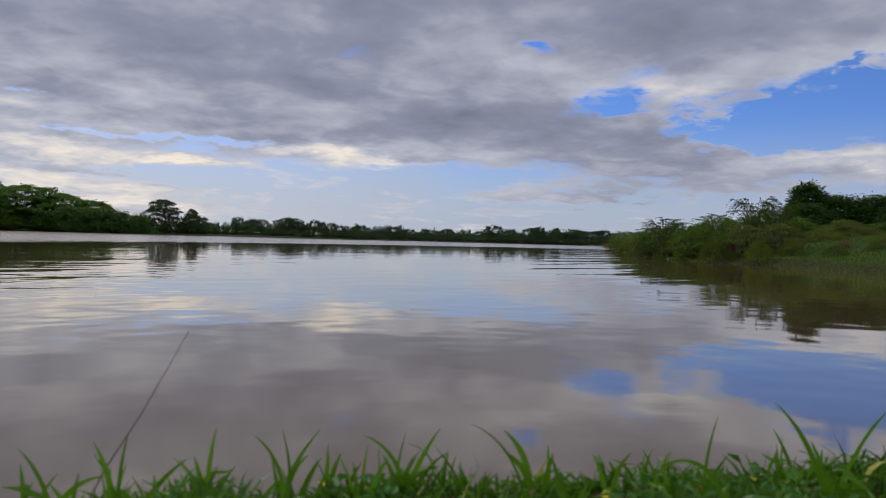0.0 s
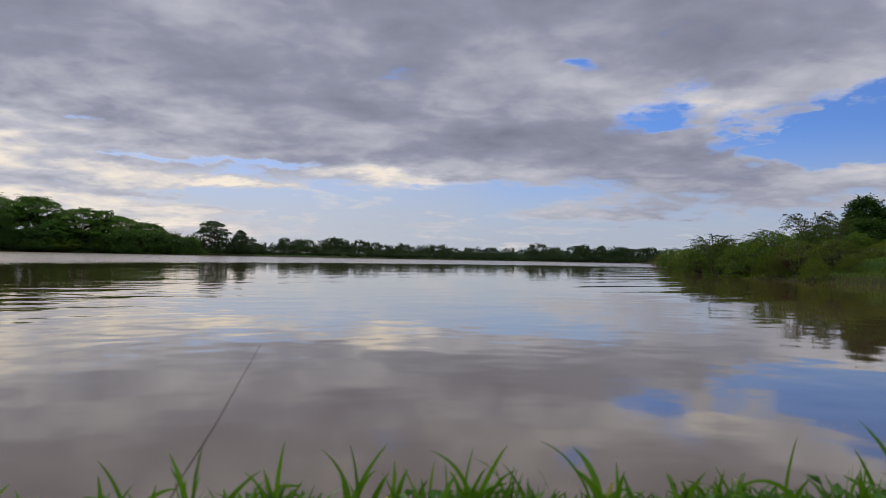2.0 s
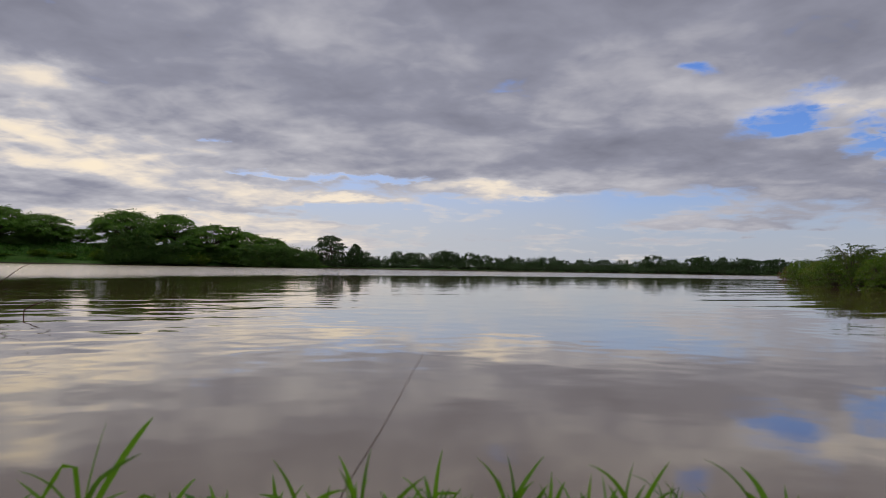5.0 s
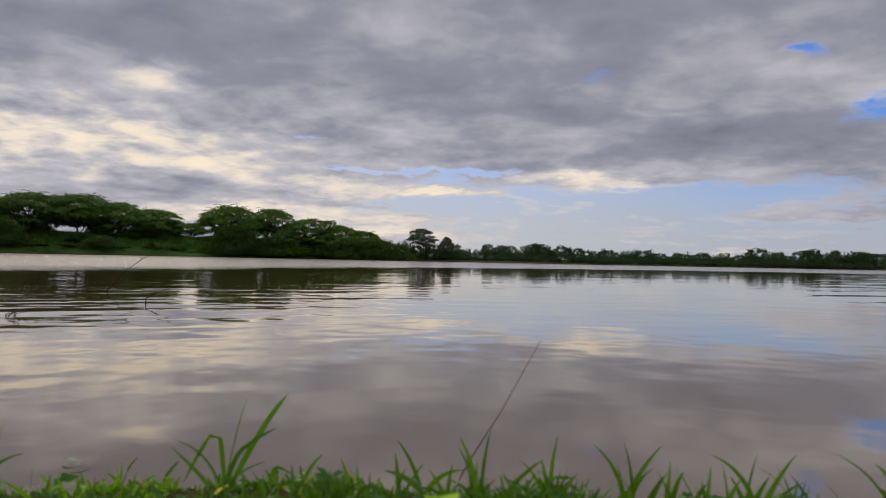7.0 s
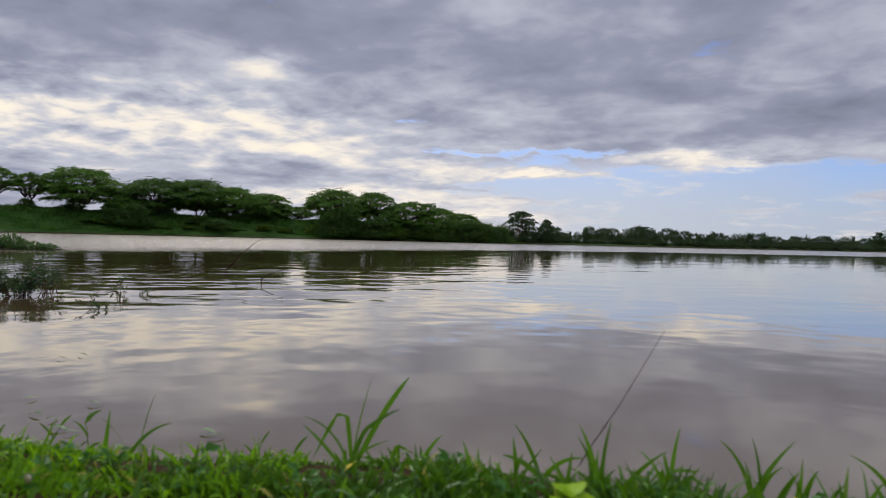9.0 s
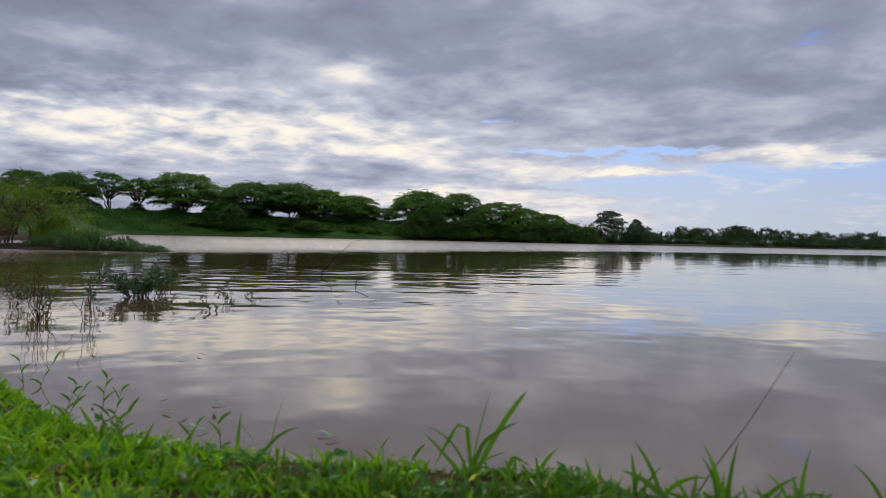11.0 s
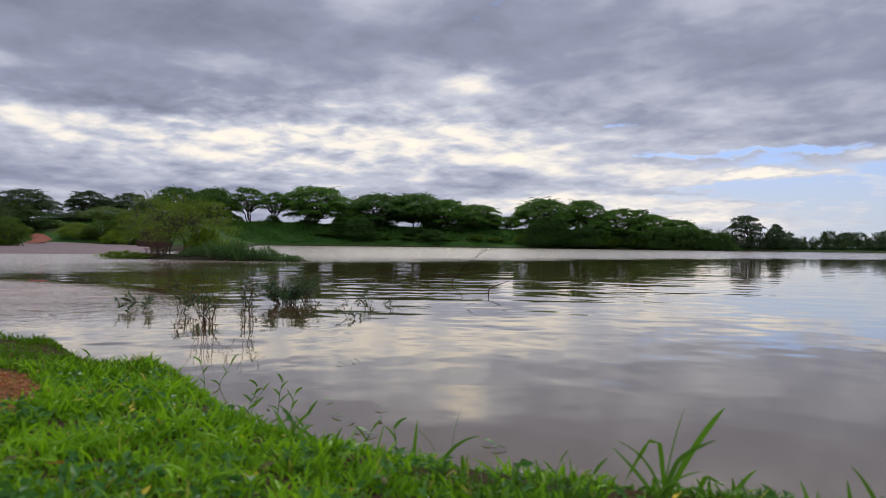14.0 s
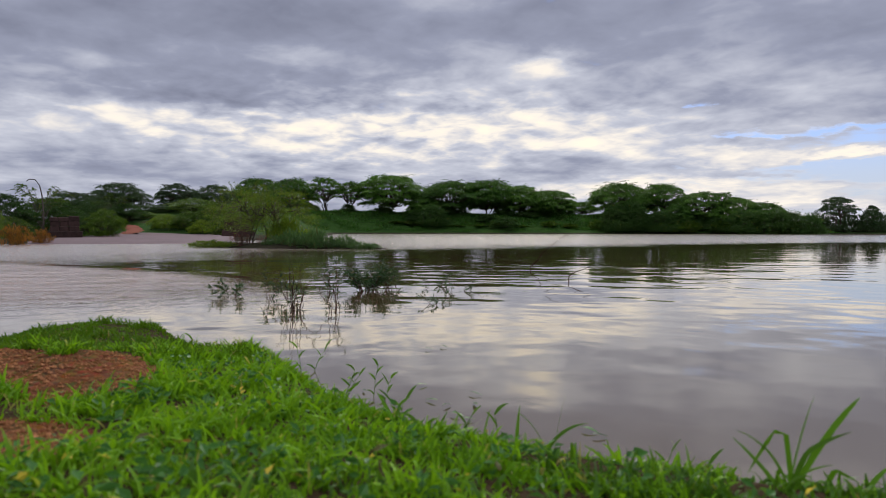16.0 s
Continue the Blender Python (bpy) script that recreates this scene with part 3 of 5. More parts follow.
def umbrella_tree(name, label, seed, H, spread, fork, mat, leaf=0.24, tips=120, per=42, dome=0.38, lower=0.25, stems=1, dense=1.0, pad=0.035, deep=0.5, cat="tree", group=""):
    """A thorn tree: forked trunk, limbs that fan out, and a flat-topped crown of fine feathered leaves."""
    rng = np.random.default_rng(seed)
    root = thing(name, label, cat, group)
    wood, crown = Build(), Build()
    starts = []
    for s in range(stems):
        off = rng.normal(size=2) * (0.05 * spread if stems > 1 else 0)
        head = np.array([off[0] * 2.5 + rng.normal() * 0.08 * H, off[1] * 2.5 + rng.normal() * 0.08 * H, fork * H * rng.uniform(0.85, 1.15)])
        bole = Build()
        bole.tube(bend((off[0], off[1], -0.3), head, 0.05, rng), np.linspace(0.030 * H, 0.018 * H, 6) / stems ** 0.4, 7)
        part("trunk", bole.mesh("trunk", M_BARK, True), root)
        starts.append(head)
    hubs = []
    for i in range(11):
        a, rho = i * 2.4 + rng.uniform(-0.4, 0.4), spread * math.sqrt((i + 0.6) / 11) * 0.72
        z = H * (0.80 - dome * 0.8 * (rho / spread) ** 2) * rng.uniform(0.88, 1.0)
        hub = np.array([rho * math.cos(a), rho * math.sin(a), z])
        s = starts[i % stems]
        wood.tube(bend(s, hub, 0.10, rng, 6, 0.06), np.linspace(0.014, 0.006, 6) * H, 5)
        hubs.append(hub)
    hubs = np.array(hubs)
    uneven = rng.uniform(0.82, 1.12, 9)
    base, axis = [], []
    for i in range(tips):
        a = rng.uniform(0, 2 * np.pi)
        edge = np.interp(a, np.linspace(0, 2 * np.pi, 9), np.append(uneven[:8], uneven[0]))
        rho = spread * edge * math.sqrt(rng.uniform(0, 1))
        z = H * (1 - dome * (rho / (spread * edge)) ** 2.2) * rng.uniform(0.88, 1.04)
        if rng.uniform() < lower:
            z *= rng.uniform(deep, 0.88)
        tip = np.array([rho * math.cos(a), rho * math.sin(a), z])
        hub = hubs[np.argmin(((hubs - tip) ** 2).sum(1))]
        wood.tube(bend(hub, tip, 0.06, rng, 4, 0.05), np.linspace(0.005, 0.0015, 4) * H, 3)
        n = int(per * dense * rng.uniform(0.5, 1.5))
        size = np.array([0.15, 0.15, pad]) * min(spread, H) * rng.uniform(0.8, 1.3)
        pos = tip + rng.normal(size=(n, 3)) * size - [0, 0, size[2] * 0.4]
        out = (pos - tip) * [1, 1, 0.4] + rng.normal(size=(n, 3)) * [0.12, 0.12, 0.10] + [tip[0] * 0.06, tip[1] * 0.06, 0.02]
        base.append(pos), axis.append(out)
    base, axis = np.concatenate(base), np.concatenate(axis)
    for i in range(70):      # loose sprigs that stand out of the outline
        a, rho = rng.uniform(0, 2 * np.pi), spread * math.sqrt(rng.uniform(0.05, 1.1))
        z = H * (1 - dome * min(1.0, rho / spread) ** 2.2)
        p = np.array([rho * math.cos(a), rho * math.sin(a), z])
        end = p + np.array([math.cos(a) * 0.10, math.sin(a) * 0.10, rng.uniform(0.0, 0.12)]) * H * rng.uniform(0.5, 1.1)
        k = bend(p * [1, 1, 0.95], end, 0.15, rng, 5, 0.02)
        wood.tube(k, np.linspace(0.003, 0.0012, 5) * H, 3)
        t = rng.uniform(0, 4, 16)
        q = k[t.astype(int)] + (k[np.minimum(t.astype(int) + 1, 4)] - k[t.astype(int)]) * (t % 1)[:, None]
        base = np.concatenate([base, q])
        axis = np.concatenate([axis, rng.normal(size=(16, 3)) * [1, 1, 0.5]])
    crown.leaves(base, axis, leaf * rng.uniform(0.6, 1.5, len(base)), leaf * 0.42 * rng.uniform(0.6, 1.3, len(base)), rng)
    tagged(part("branchwork", wood.mesh("branchwork", M_BARK, True), root), kind="stuff")
    part("crown", crown.mesh("crown", mat), root)
    root["size"] = (spread, H)
    return root


def thorn_tree(name, label, seed, H, spread, fork, mat, leaf=0.26, plates=26, per=560, dome=0.45, tiers=0.4, low=0.5, stems=1, group="", cat="tree", rim=9):
    """A thorn tree: forked trunks, fanned limbs, and a crown of overlapping flat sprays that droop at their rims."""
    rng = np.random.default_rng(seed)
    root = thing(name, label, cat, group)
    wood, crown = Build(), Build()
    heads = []
    for s in range(stems):
        a = s * 2.4 + rng.uniform(-0.3, 0.3)
        foot = np.array([math.cos(a), math.sin(a)]) * (0.045 * spread if stems > 1 else 0)
        head = np.array([foot[0] * 3.2 + rng.normal() * 0.04 * H, foot[1] * 3.2 + rng.normal() * 0.04 * H, fork * H * rng.uniform(0.85, 1.15)])
        bole = Build()
        bole.tube(bend((foot[0], foot[1], -0.3), head, 0.05, rng), np.linspace(0.032 * H, 0.019 * H, 6) / stems ** 0.35, 7)
        part("trunk", bole.mesh("trunk", M_BARK, True), root)
        heads.append(head)
    heads = np.array(heads)
    middles = []
    for i in range(plates):
        u, a = math.sqrt((i + 0.5) / plates), i * 2.39996 + rng.uniform(-0.25, 0.25)
        middles.append((0.84 * spread * u * math.cos(a), 0.84 * spread * u * math.sin(a), H * (0.955 - dome * u ** 2.4) * rng.uniform(0.94, 1.03), rng.uniform(0.20, 0.30)))
    for i in range(int(plates * tiers)):
        u, a = rng.uniform(0.30, 0.90), i * 2.39996 + 1.0
        middles.append((spread * u * math.cos(a), spread * u * math.sin(a), H * rng.uniform(low, 0.74) * (1 - 0.25 * dome * u), rng.uniform(0.16, 0.26)))
    for x, y, z, size in middles:
        c, R = np.array([x, y, z]), size * spread
        h = heads[np.argmin(((heads - c) ** 2).sum(1))]
        wood.tube(bend(h, c - [0, 0, 0.05 * H], 0.10, rng, 6, 0.05), np.linspace(0.013, 0.004, 6) * H, 5)
        n = int(per * (size / 0.25) ** 2 * rng.uniform(0.75, 1.2))
        d, t = R * np.sqrt(rng.uniform(0, 1, n)), rng.uniform(0, 2 * np.pi, n)
        d *= 1 + 0.22 * np.sin(3 * t + rng.uniform(0, 6)) + 0.12 * np.sin(7 * t + rng.uniform(0, 6))
        pos = c + np.stack([d * np.cos(t), d * np.sin(t), -0.30 * d ** 2 / R + rng.normal(size=n) * 0.085 * R], 1)
        way_out = np.stack([np.cos(t), np.sin(t), -0.25 - 0.3 * d / R], 1) + rng.normal(size=(n, 3)) * 0.55
        crown.leaves(pos, way_out, leaf * rng.uniform(0.6, 1.3, n), leaf * 0.45 * rng.uniform(0.6, 1.2, n), rng, tilt=0.9)
        for k in range(rim):      # feathered shoots that reach past the rim
            t, ln = rng.uniform(0, 2 * np.pi), R * rng.uniform(1.0, 1.6)
            v = np.linspace(0.25, 1, 6)
            lift = rng.uniform(-0.25, 0.48) if z > 0.7 * H else rng.uniform(-0.45, 0.0)
            q = c + np.stack([v * ln * math.cos(t), v * ln * math.sin(t), ln * (lift * v - 0.28 * v ** 3)], 1)
            wood.tube(q, np.linspace(0.0032, 0.0012, 6) * H, 3)
            m = 20
            w = rng.uniform(0, 4.99, m)
            p = q[w.astype(int)] + (q[w.astype(int) + 1] - q[w.astype(int)]) * (w % 1)[:, None] + rng.normal(size=(m, 3)) * 0.02 * R
            crown.leaves(p, np.array([math.cos(t), math.sin(t), -0.3]) + rng.normal(size=(m, 3)) * 0.7, leaf * rng.uniform(0.45, 0.9, m), leaf * 0.3, rng, tilt=0.9)
    tagged(part("branchwork", wood.mesh("branchwork", M_BARK, True), root), kind="stuff")
    part("crown", crown.mesh("crown", mat), root)
    root["size"] = (spread, H)
    return root


def shrub(name, label, seed, H, spread, mat, leaf=0.10, shoots=46, per=60, arch=0.35, cat="bush", wide=0.45, bare=0.0, group=""):
    """A bush of many arching shoots from the ground, leafed along their upper lengths."""
    rng = np.random.default_rng(seed)
    root = thing(name, label, cat, group)
    wood, crown = Build(), Build()
    base, axis = [], []
    for i in range(shoots):
        a, u = i * 2.39996 + rng.uniform(-0.5, 0.5), math.sqrt((i + 0.5) / shoots)
        rho = spread * u * rng.uniform(0.75, 1.1)
        top = H * (1 - 0.62 * u ** 2.4) * rng.uniform(0.72, 1.06)
        foot = np.array([0.35 * rho * math.cos(a), 0.35 * rho * math.sin(a), -0.12])
        tip = np.array([rho * math.cos(a), rho * math.sin(a), top])
        p = bend(foot, tip, arch * rng.uniform(0.2, 0.8), rng, 7, 0.03)
        wood.tube(p, np.linspace(0.011, 0.002, 7) * H, 4)
        n = int(per * rng.uniform(0.6, 1.4))
        t = rng.uniform(bare, 1.02, n) ** 0.75
        k = np.clip((t * 6).astype(int), 0, 5)
        w = np.clip(t * 6 - k, 0, 1.2)[:, None]
        pos = p[k] * (1 - w) + p[k + 1] * w + rng.normal(size=(n, 3)) * np.array([0.085, 0.085, 0.06]) * H * (1.15 - 0.75 * t[:, None])
        pos[:, 2] = np.maximum(pos[:, 2], 0.02 * H)
        along = p[k + 1] - p[k]
        along /= np.linalg.norm(along, axis=1)[:, None]
        base.append(pos), axis.append(along * 0.7 + rng.normal(size=(n, 3)) * 0.6)
    base, axis = np.concatenate(base), np.concatenate(axis)
    crown.leaves(base, axis, leaf * rng.uniform(0.6, 1.5, len(base)), leaf * wide * rng.uniform(0.7, 1.3, len(base)), rng)
    tagged(part("branchwork", wood.mesh("branchwork", M_BARK, True), root), kind="stuff")
    part("foliage", crown.mesh("foliage", mat), root)
    root["size"] = (spread, H)
    return root


def spray_bush(name, label, seed, H, spread, mat, leaf=0.05, shoots=16, group=""):
    """Long thorny shoots that rise and arch over, feathered with small leaves on both sides."""
    rng = np.random.default_rng(seed)
    root = thing(name, label, "bush", group)
    wood, crown = Build(), Build()
    t = np.linspace(0, 1, 10)
    for i in range(shoots):
        a, rho, top = i * 2.39996 + rng.uniform(-0.4, 0.4), spread * rng.uniform(0.65, 1.1), H * rng.uniform(0.72, 1.05)
        run = rho * t ** 1.25
        p = np.stack([run * math.cos(a), run * math.sin(a), top * (1 - (1 - t) ** 2.2) - 0.16 * top * t ** 5], 1)
        p[1:] += rng.normal(size=(9, 3)) * 0.012 * H
        wood.tube(p, np.linspace(0.010, 0.0018, 10) * H, 4)
        u = np.repeat(p[4:], 9, axis=0) + rng.normal(size=(54, 3)) * 0.012 * H
        crown.leaves(u, rng.normal(size=u.shape) * [1, 1, 0.4], leaf * rng.uniform(0.7, 1.4, 54), leaf * 0.4, rng)
        for side in range(6):      # side shoots near the top
            k = rng.integers(5, 10)
            turn = a + rng.choice([-1, 1]) * rng.uniform(0.3, 0.9)
            ln = 0.26 * H * rng.uniform(0.5, 1.2)
            q = np.stack([p[k, 0] + math.cos(turn) * ln * t, p[k, 1] + math.sin(turn) * ln * t, p[k, 2] + ln * (0.25 * t - 0.3 * t ** 2)], 1)
            wood.tube(q[::3], np.linspace(0.003, 0.001, 4) * H, 3)
            u = np.repeat(q, 4, axis=0)
            ax = rng.normal(size=u.shape) * [0.5, 0.5, 0.25] + np.array([-math.sin(turn), math.cos(turn), -0.1]) * rng.choice([-1, 1], len(u))[:, None]
            crown.leaves(u, ax, leaf * rng.uniform(0.6, 1.1, len(u)), leaf * 0.3, rng)
    tagged(part("branchwork", wood.mesh("branchwork", M_BARK, True), root), kind="stuff")
    part("foliage", crown.mesh("foliage", mat), root)
    root["size"] = (spread, H)
    return root


def plant(proto, used, x, y, half, top, turn, sink=0.0, label="", deep=None):
    """Stand a copy (or the first one itself) at a place, to a half width and a total height."""
    spread, H = proto["size"]
    s = half / spread
    z = seat(x, y) - sink
    m = Matrix.Translation((x, y, z)) @ Matrix.Rotation(radians(turn), 4, "Z") @ Matrix.Diagonal((s, deep / spread if deep else s, (top - z) / H, 1))
    if used:
        ob = copy_thing(proto, m @ Matrix.Diagonal((*proto.scale, 1)).inverted())
    else:
        proto.matrix_world = m
        ob = proto
    if label:
        tagged(ob, label)
    return ob


EYE = 0.365


def top_at(e, r):
    return EYE + r * math.tan(radians(e))


done = set()


def grove(protos, rows, label=""):
    """Rows of which prototype, azimuth, distance, elevation of the top and half width in degrees."""
    for i, (which, a, r, e, w) in enumerate(rows):
        x, y = bearing(a, r)
        plant(protos[which], protos[which].name in done, x, y, r * math.tan(radians(w)), top_at(e, r), (i * 67) % 360, 0.05, label)
        done.add(protos[which].name)


ac = "thorn trees along the embankment"
ACACIAS = [
    thorn_tree("acacia_tree", "dark green flat-topped thorn tree on the grassy embankment", 3, 6.0, 4.6, 0.16, M_ACACIA, 0.23, 26, 560, 0.46, 1.2, 0.30, 2, group=ac),
    thorn_tree("acacia_tree", "wide spreading thorn tree with a feathery crown on the embankment", 8, 6.0, 5.0, 0.16, M_ACACIA, 0.23, 28, 560, 0.52, 1.3, 0.27, 4, group=ac),
    thorn_tree("acacia_tree", "thin open thorn tree with slender stems on the embankment", 14, 6.0, 3.0, 0.28, M_ACACIA, 0.22, 18, 260, 0.40, 0.6, 0.45, 5, group=ac),
    # backlit trees: their shade is put into the darker leaf colour
    thorn_tree("acacia_tree", "nearly black thorn tree with a domed crown behind the causeway", 25, 6.0, 4.6, 0.16, M_FAR, 0.20, 26, 520, 0.50, 1.5, 0.15, 2, group=ac),
    thorn_tree("acacia_tree", "rounded dense thorn tree reaching down the bank", 21, 6.0, 4.4, 0.18, M_ACACIA, 0.23, 26, 560, 0.62, 1.6, 0.12, 3, group=ac),
]
GAPS = ((60.9, 62.4), (58.4, 59.6), (55.3, 56.4), (49.7, 50.3), (48.5, 49.0), (40.9, 41.7), (38.9, 40.1), (34.4, 35.0))      # where the sky shows between the trunks
# the row of trees on the crest, from the causeway to the wood
grove(ACACIAS, [
    (0, 56.9, 101, 4.75, 3.3), (1, 51.8, 101, 4.3, 3.0), (1, 48.6, 102, 4.4, 3.0), (0, 46.0, 102, 3.85, 2.3), (1, 43.5, 101, 3.5, 2.3),
    (2, 62.2, 101, 4.55, 1.7), (2, 60.2, 101, 4.2, 1.6), (1, 64.9, 102, 4.4, 2.2), (0, 67.6, 102, 4.3, 2.2), (0, 40.8, 104, 2.45, 1.3),
    (4, 54.0, 98.5, 2.9, 1.5), (4, 54.0, 98.0, 2.4, 1.3), (3, 73.8, 84, 3.75, 1.7), (3, 77.9, 74, 3.7, 2.3), (3, 81, 66, 2.9, 2.5), (3, 71.0, 98, 3.7, 1.8)])
# the wood further along, its crowns hanging down the bank
grove(ACACIAS, [
    (1, 37.9, 100, 4.05, 2.7), (0, 34.6, 101, 3.85, 2.3), (4, 36.9, 97.5, 2.5, 1.5), (4, 31.8, 100, 3.2, 2.3), (4, 33.4, 97.5, 2.3, 1.5), (4, 29.0, 100, 2.75, 2.0), (4, 27.0, 100, 2.3, 1.8), (2, 30.2, 101, 3.15, 1.2)])
bk = "bushes on the far bank"
BANK = [
    umbrella_tree("bank_bush", "low green bush on the slope of the far bank", 31, 2.0, 1.8, 0.12, M_THICKET, 0.20, 70, 84, 0.85, 0.5, 4, pad=0.06, deep=0.2, cat="bush", group=bk),
    shrub("bank_bush", "bright green scrub at the foot of the far bank", 32, 1.6, 2.0, M_BUSH, 0.20, 60, 80, group=bk),
]
under = np.random.default_rng(77)
rows = []
for a in np.arange(38.5, 68.6, 0.62):      # undergrowth between the trunks on the crest
    if not any(lo - 0.40 < a < hi + 0.40 for lo, hi in GAPS):
        rows.append((0, a + under.uniform(-0.2, 0.2), 100.5 + under.uniform(-1, 1.5), under.uniform(1.75, 2.45), under.uniform(0.5, 0.75)))
for a in np.arange(24.2, 38.6, 1.0):      # thicket under the wood
    rows.append((0, a + under.uniform(-0.3, 0.3), 96.8 + under.uniform(-1, 2), under.uniform(0.9, 1.75), under.uniform(0.9, 1.4)))
for a in np.arange(24.5, 57.5, 1.9):      # scrub along the foot
    rows.append((1, a + under.uniform(-0.6, 0.6), 95.3 + max(0, 33 - a) * 0.3, under.uniform(0.45, 0.95), under.uniform(0.8, 1.2)))
rows += [(0, 53.3, 95.5, 2.15, 1.3), (0, 54.6, 96, 1.7, 1.1), (0, 47.2, 94.5, 1.15, 1.2), (0, 48.6, 97, 1.4, 0.9), (0, 38.2, 95.5, 2.2, 1.3), (0, 36.8, 96, 2.3, 1.3), (0, 45.4, 99, 1.6, 0.9),
         (0, 65.6, 100, 2.3, 1.2), (0, 67.5, 99, 2.4, 1.3), (0, 69.5, 96, 2.3, 1.3)]
grove(BANK, rows)

fw = "trees of the far treeline"
FARS = [
    umbrella_tree("far_tree", "dark green rounded tree on the far shore", 41, 2.6, 2.2, 0.15, M_FAR, 0.33, 44, 24, 0.8, 0.5, 4, pad=0.07, deep=0.25, group=fw),
    shrub("far_tree", "dark scrubby tree with an uneven top on the far shore", 42, 2.4, 2.6, M_FAR, 0.30, 50, 20, 0.45, "tree", 0.55, group=fw),
    thorn_tree("far_tree", "dark bare-trunked tree with a small crown on the far shore", 44, 5.0, 2.4, 0.36, M_FAR, 0.22, 16, 230, 0.42, 0.4, 0.5, 2, group=fw),
]
rng = np.random.default_rng(5)
rows = [(2, 22.3, 101, 2.60, 1.35), (2, 20.1, 102, 1.92, 0.55), (0, 20.3, 101, 1.5, 0.7)]
shape = [(24, 1.6), (22.8, 1.4), (21.2, 1.3), (19.6, 1.1), (18.2, 1.12), (16, 1.12), (14, 1.18), (12.6, 1.32), (11, 1.15), (9.5, 1.0), (7.5, 1.0), (5.8, 0.9), (4.0, 0.95), (2, 0.78),
         (0.2, 0.72), (-2, 0.8), (-3.0, 0.85), (-6.2, 0.85), (-8, 1.12), (-10, 0.98), (-12, 0.98), (-13.6, 0.95), (-15, 0.9)]
a = 23.6
while a > -14.5:
    e = np.interp(-a, [-s[0] for s in shape], [s[1] for s in shape])
    r = np.interp(-a, [-22, -8, 0, 6, 15], [101, 107, 124, 138, 150])
    rows.append((int(rng.integers(0, 2)), a, r + rng.uniform(-1, 3), e * rng.uniform(0.66, 1.16), rng.uniform(0.5, 0.9)))
    a -= rng.uniform(0.45, 0.8)
for a in np.arange(19, -13, -1.9):
    e = np.interp(-a, [-s[0] for s in shape], [s[1] for s in shape])
    rows.append((int(rng.integers(0, 2)), a + rng.uniform(-0.6, 0.6), 105 + max(0, 18 - a) * 1.3, e * rng.uniform(1.02, 1.16), rng.uniform(0.5, 0.8)))
for a in np.arange(23.4, -14.5, -0.8):      # low scrub along the foot of the trees
    r = np.interp(-a, [-22, -8, 0, 6, 15], [99.5, 104.5, 120, 134, 144])
    rows.append((1, a + rng.uniform(-0.2, 0.2), r, rng.uniform(0.30, 0.55), rng.uniform(0.6, 0.8)))
rows.append((0, -4.3, 136, 1.22, 1.15))
grove(FARS, rows)


def palm(name, label, seed, H, group):
    rng = np.random.default_rng(seed)
    root = thing(name, label, "palm tree", group)
    w, c = Build(), Build()
    w.tube(bend((0, 0, -0.2), (0.2, 0, H * 0.8), 0.0, rng, 6, 0.01), np.linspace(0.16, 0.09, 6), 6)
    for i in range(13):
        a = i * 2.4
        tip = np.array([math.cos(a) * H * 0.24 + 0.2, math.sin(a) * H * 0.24, H * (0.80 + 0.16 * math.sin(i * 1.9))])
        p = bend((0.2, 0, H * 0.8), tip, 0.3, rng, 6, 0.01)
        c.tube(p, np.linspace(0.04, 0.01, 6), 3)
        q = np.repeat(p, 8, axis=0)
        c.leaves(q, rng.normal(size=q.shape) * [0.5, 0.5, 0.2] + [math.cos(a) * 0.6, math.sin(a) * 0.6, -0.5], 0.5, 0.12, rng)
    part("trunk", w.mesh("trunk", M_BARK, True), root)
    part("frond_crown", c.mesh("frond_crown", M_FAR), root)
    root["size"] = (H * 0.24, H)
    return root


PALM = [palm("palm_tree", "small dark coconut palm rising over the far treeline", 50, 3.4, "palms on the far shore")]
grove(PALM, [(0, -11.0, 150, 1.15, 0.42), (0, -12.0, 150, 1.05, 0.42), (0, -13.1, 150, 1.1, 0.42), (0, 12.4, 112, 1.45, 0.45), (0, -7.7, 150, 1.25, 0.40)])


def pole(a, r, e):
    x, y = bearing(a, r)
    z, t = seat(x, y), top_at(e, r)
    root = thing("utility_pole", "slim grey power pole behind the far treeline", "pole", "power poles")
    root.location = (x, y, z)
    s, c = Build(), Build()
    s.tube([(0, 0, -0.2), (0, 0, (t - z) * 0.5), (0, 0, t - z)], [0.10, 0.085, 0.07], 6)
    c.tube([(-0.5, 0, t - z - 0.3), (0, 0, t - z - 0.28), (0.5, 0, t - z - 0.3)], [0.04, 0.04, 0.04], 4)
    part("post", s.mesh("post", M_POLE), root)
    part("crossarm", c.mesh("crossarm", M_POLE), root)


for row in ((0.7, 135, 1.02), (-5.9, 155, 1.1), (4.9, 130, 1.0), (9.0, 125, 1.15)):
    pole(*row)

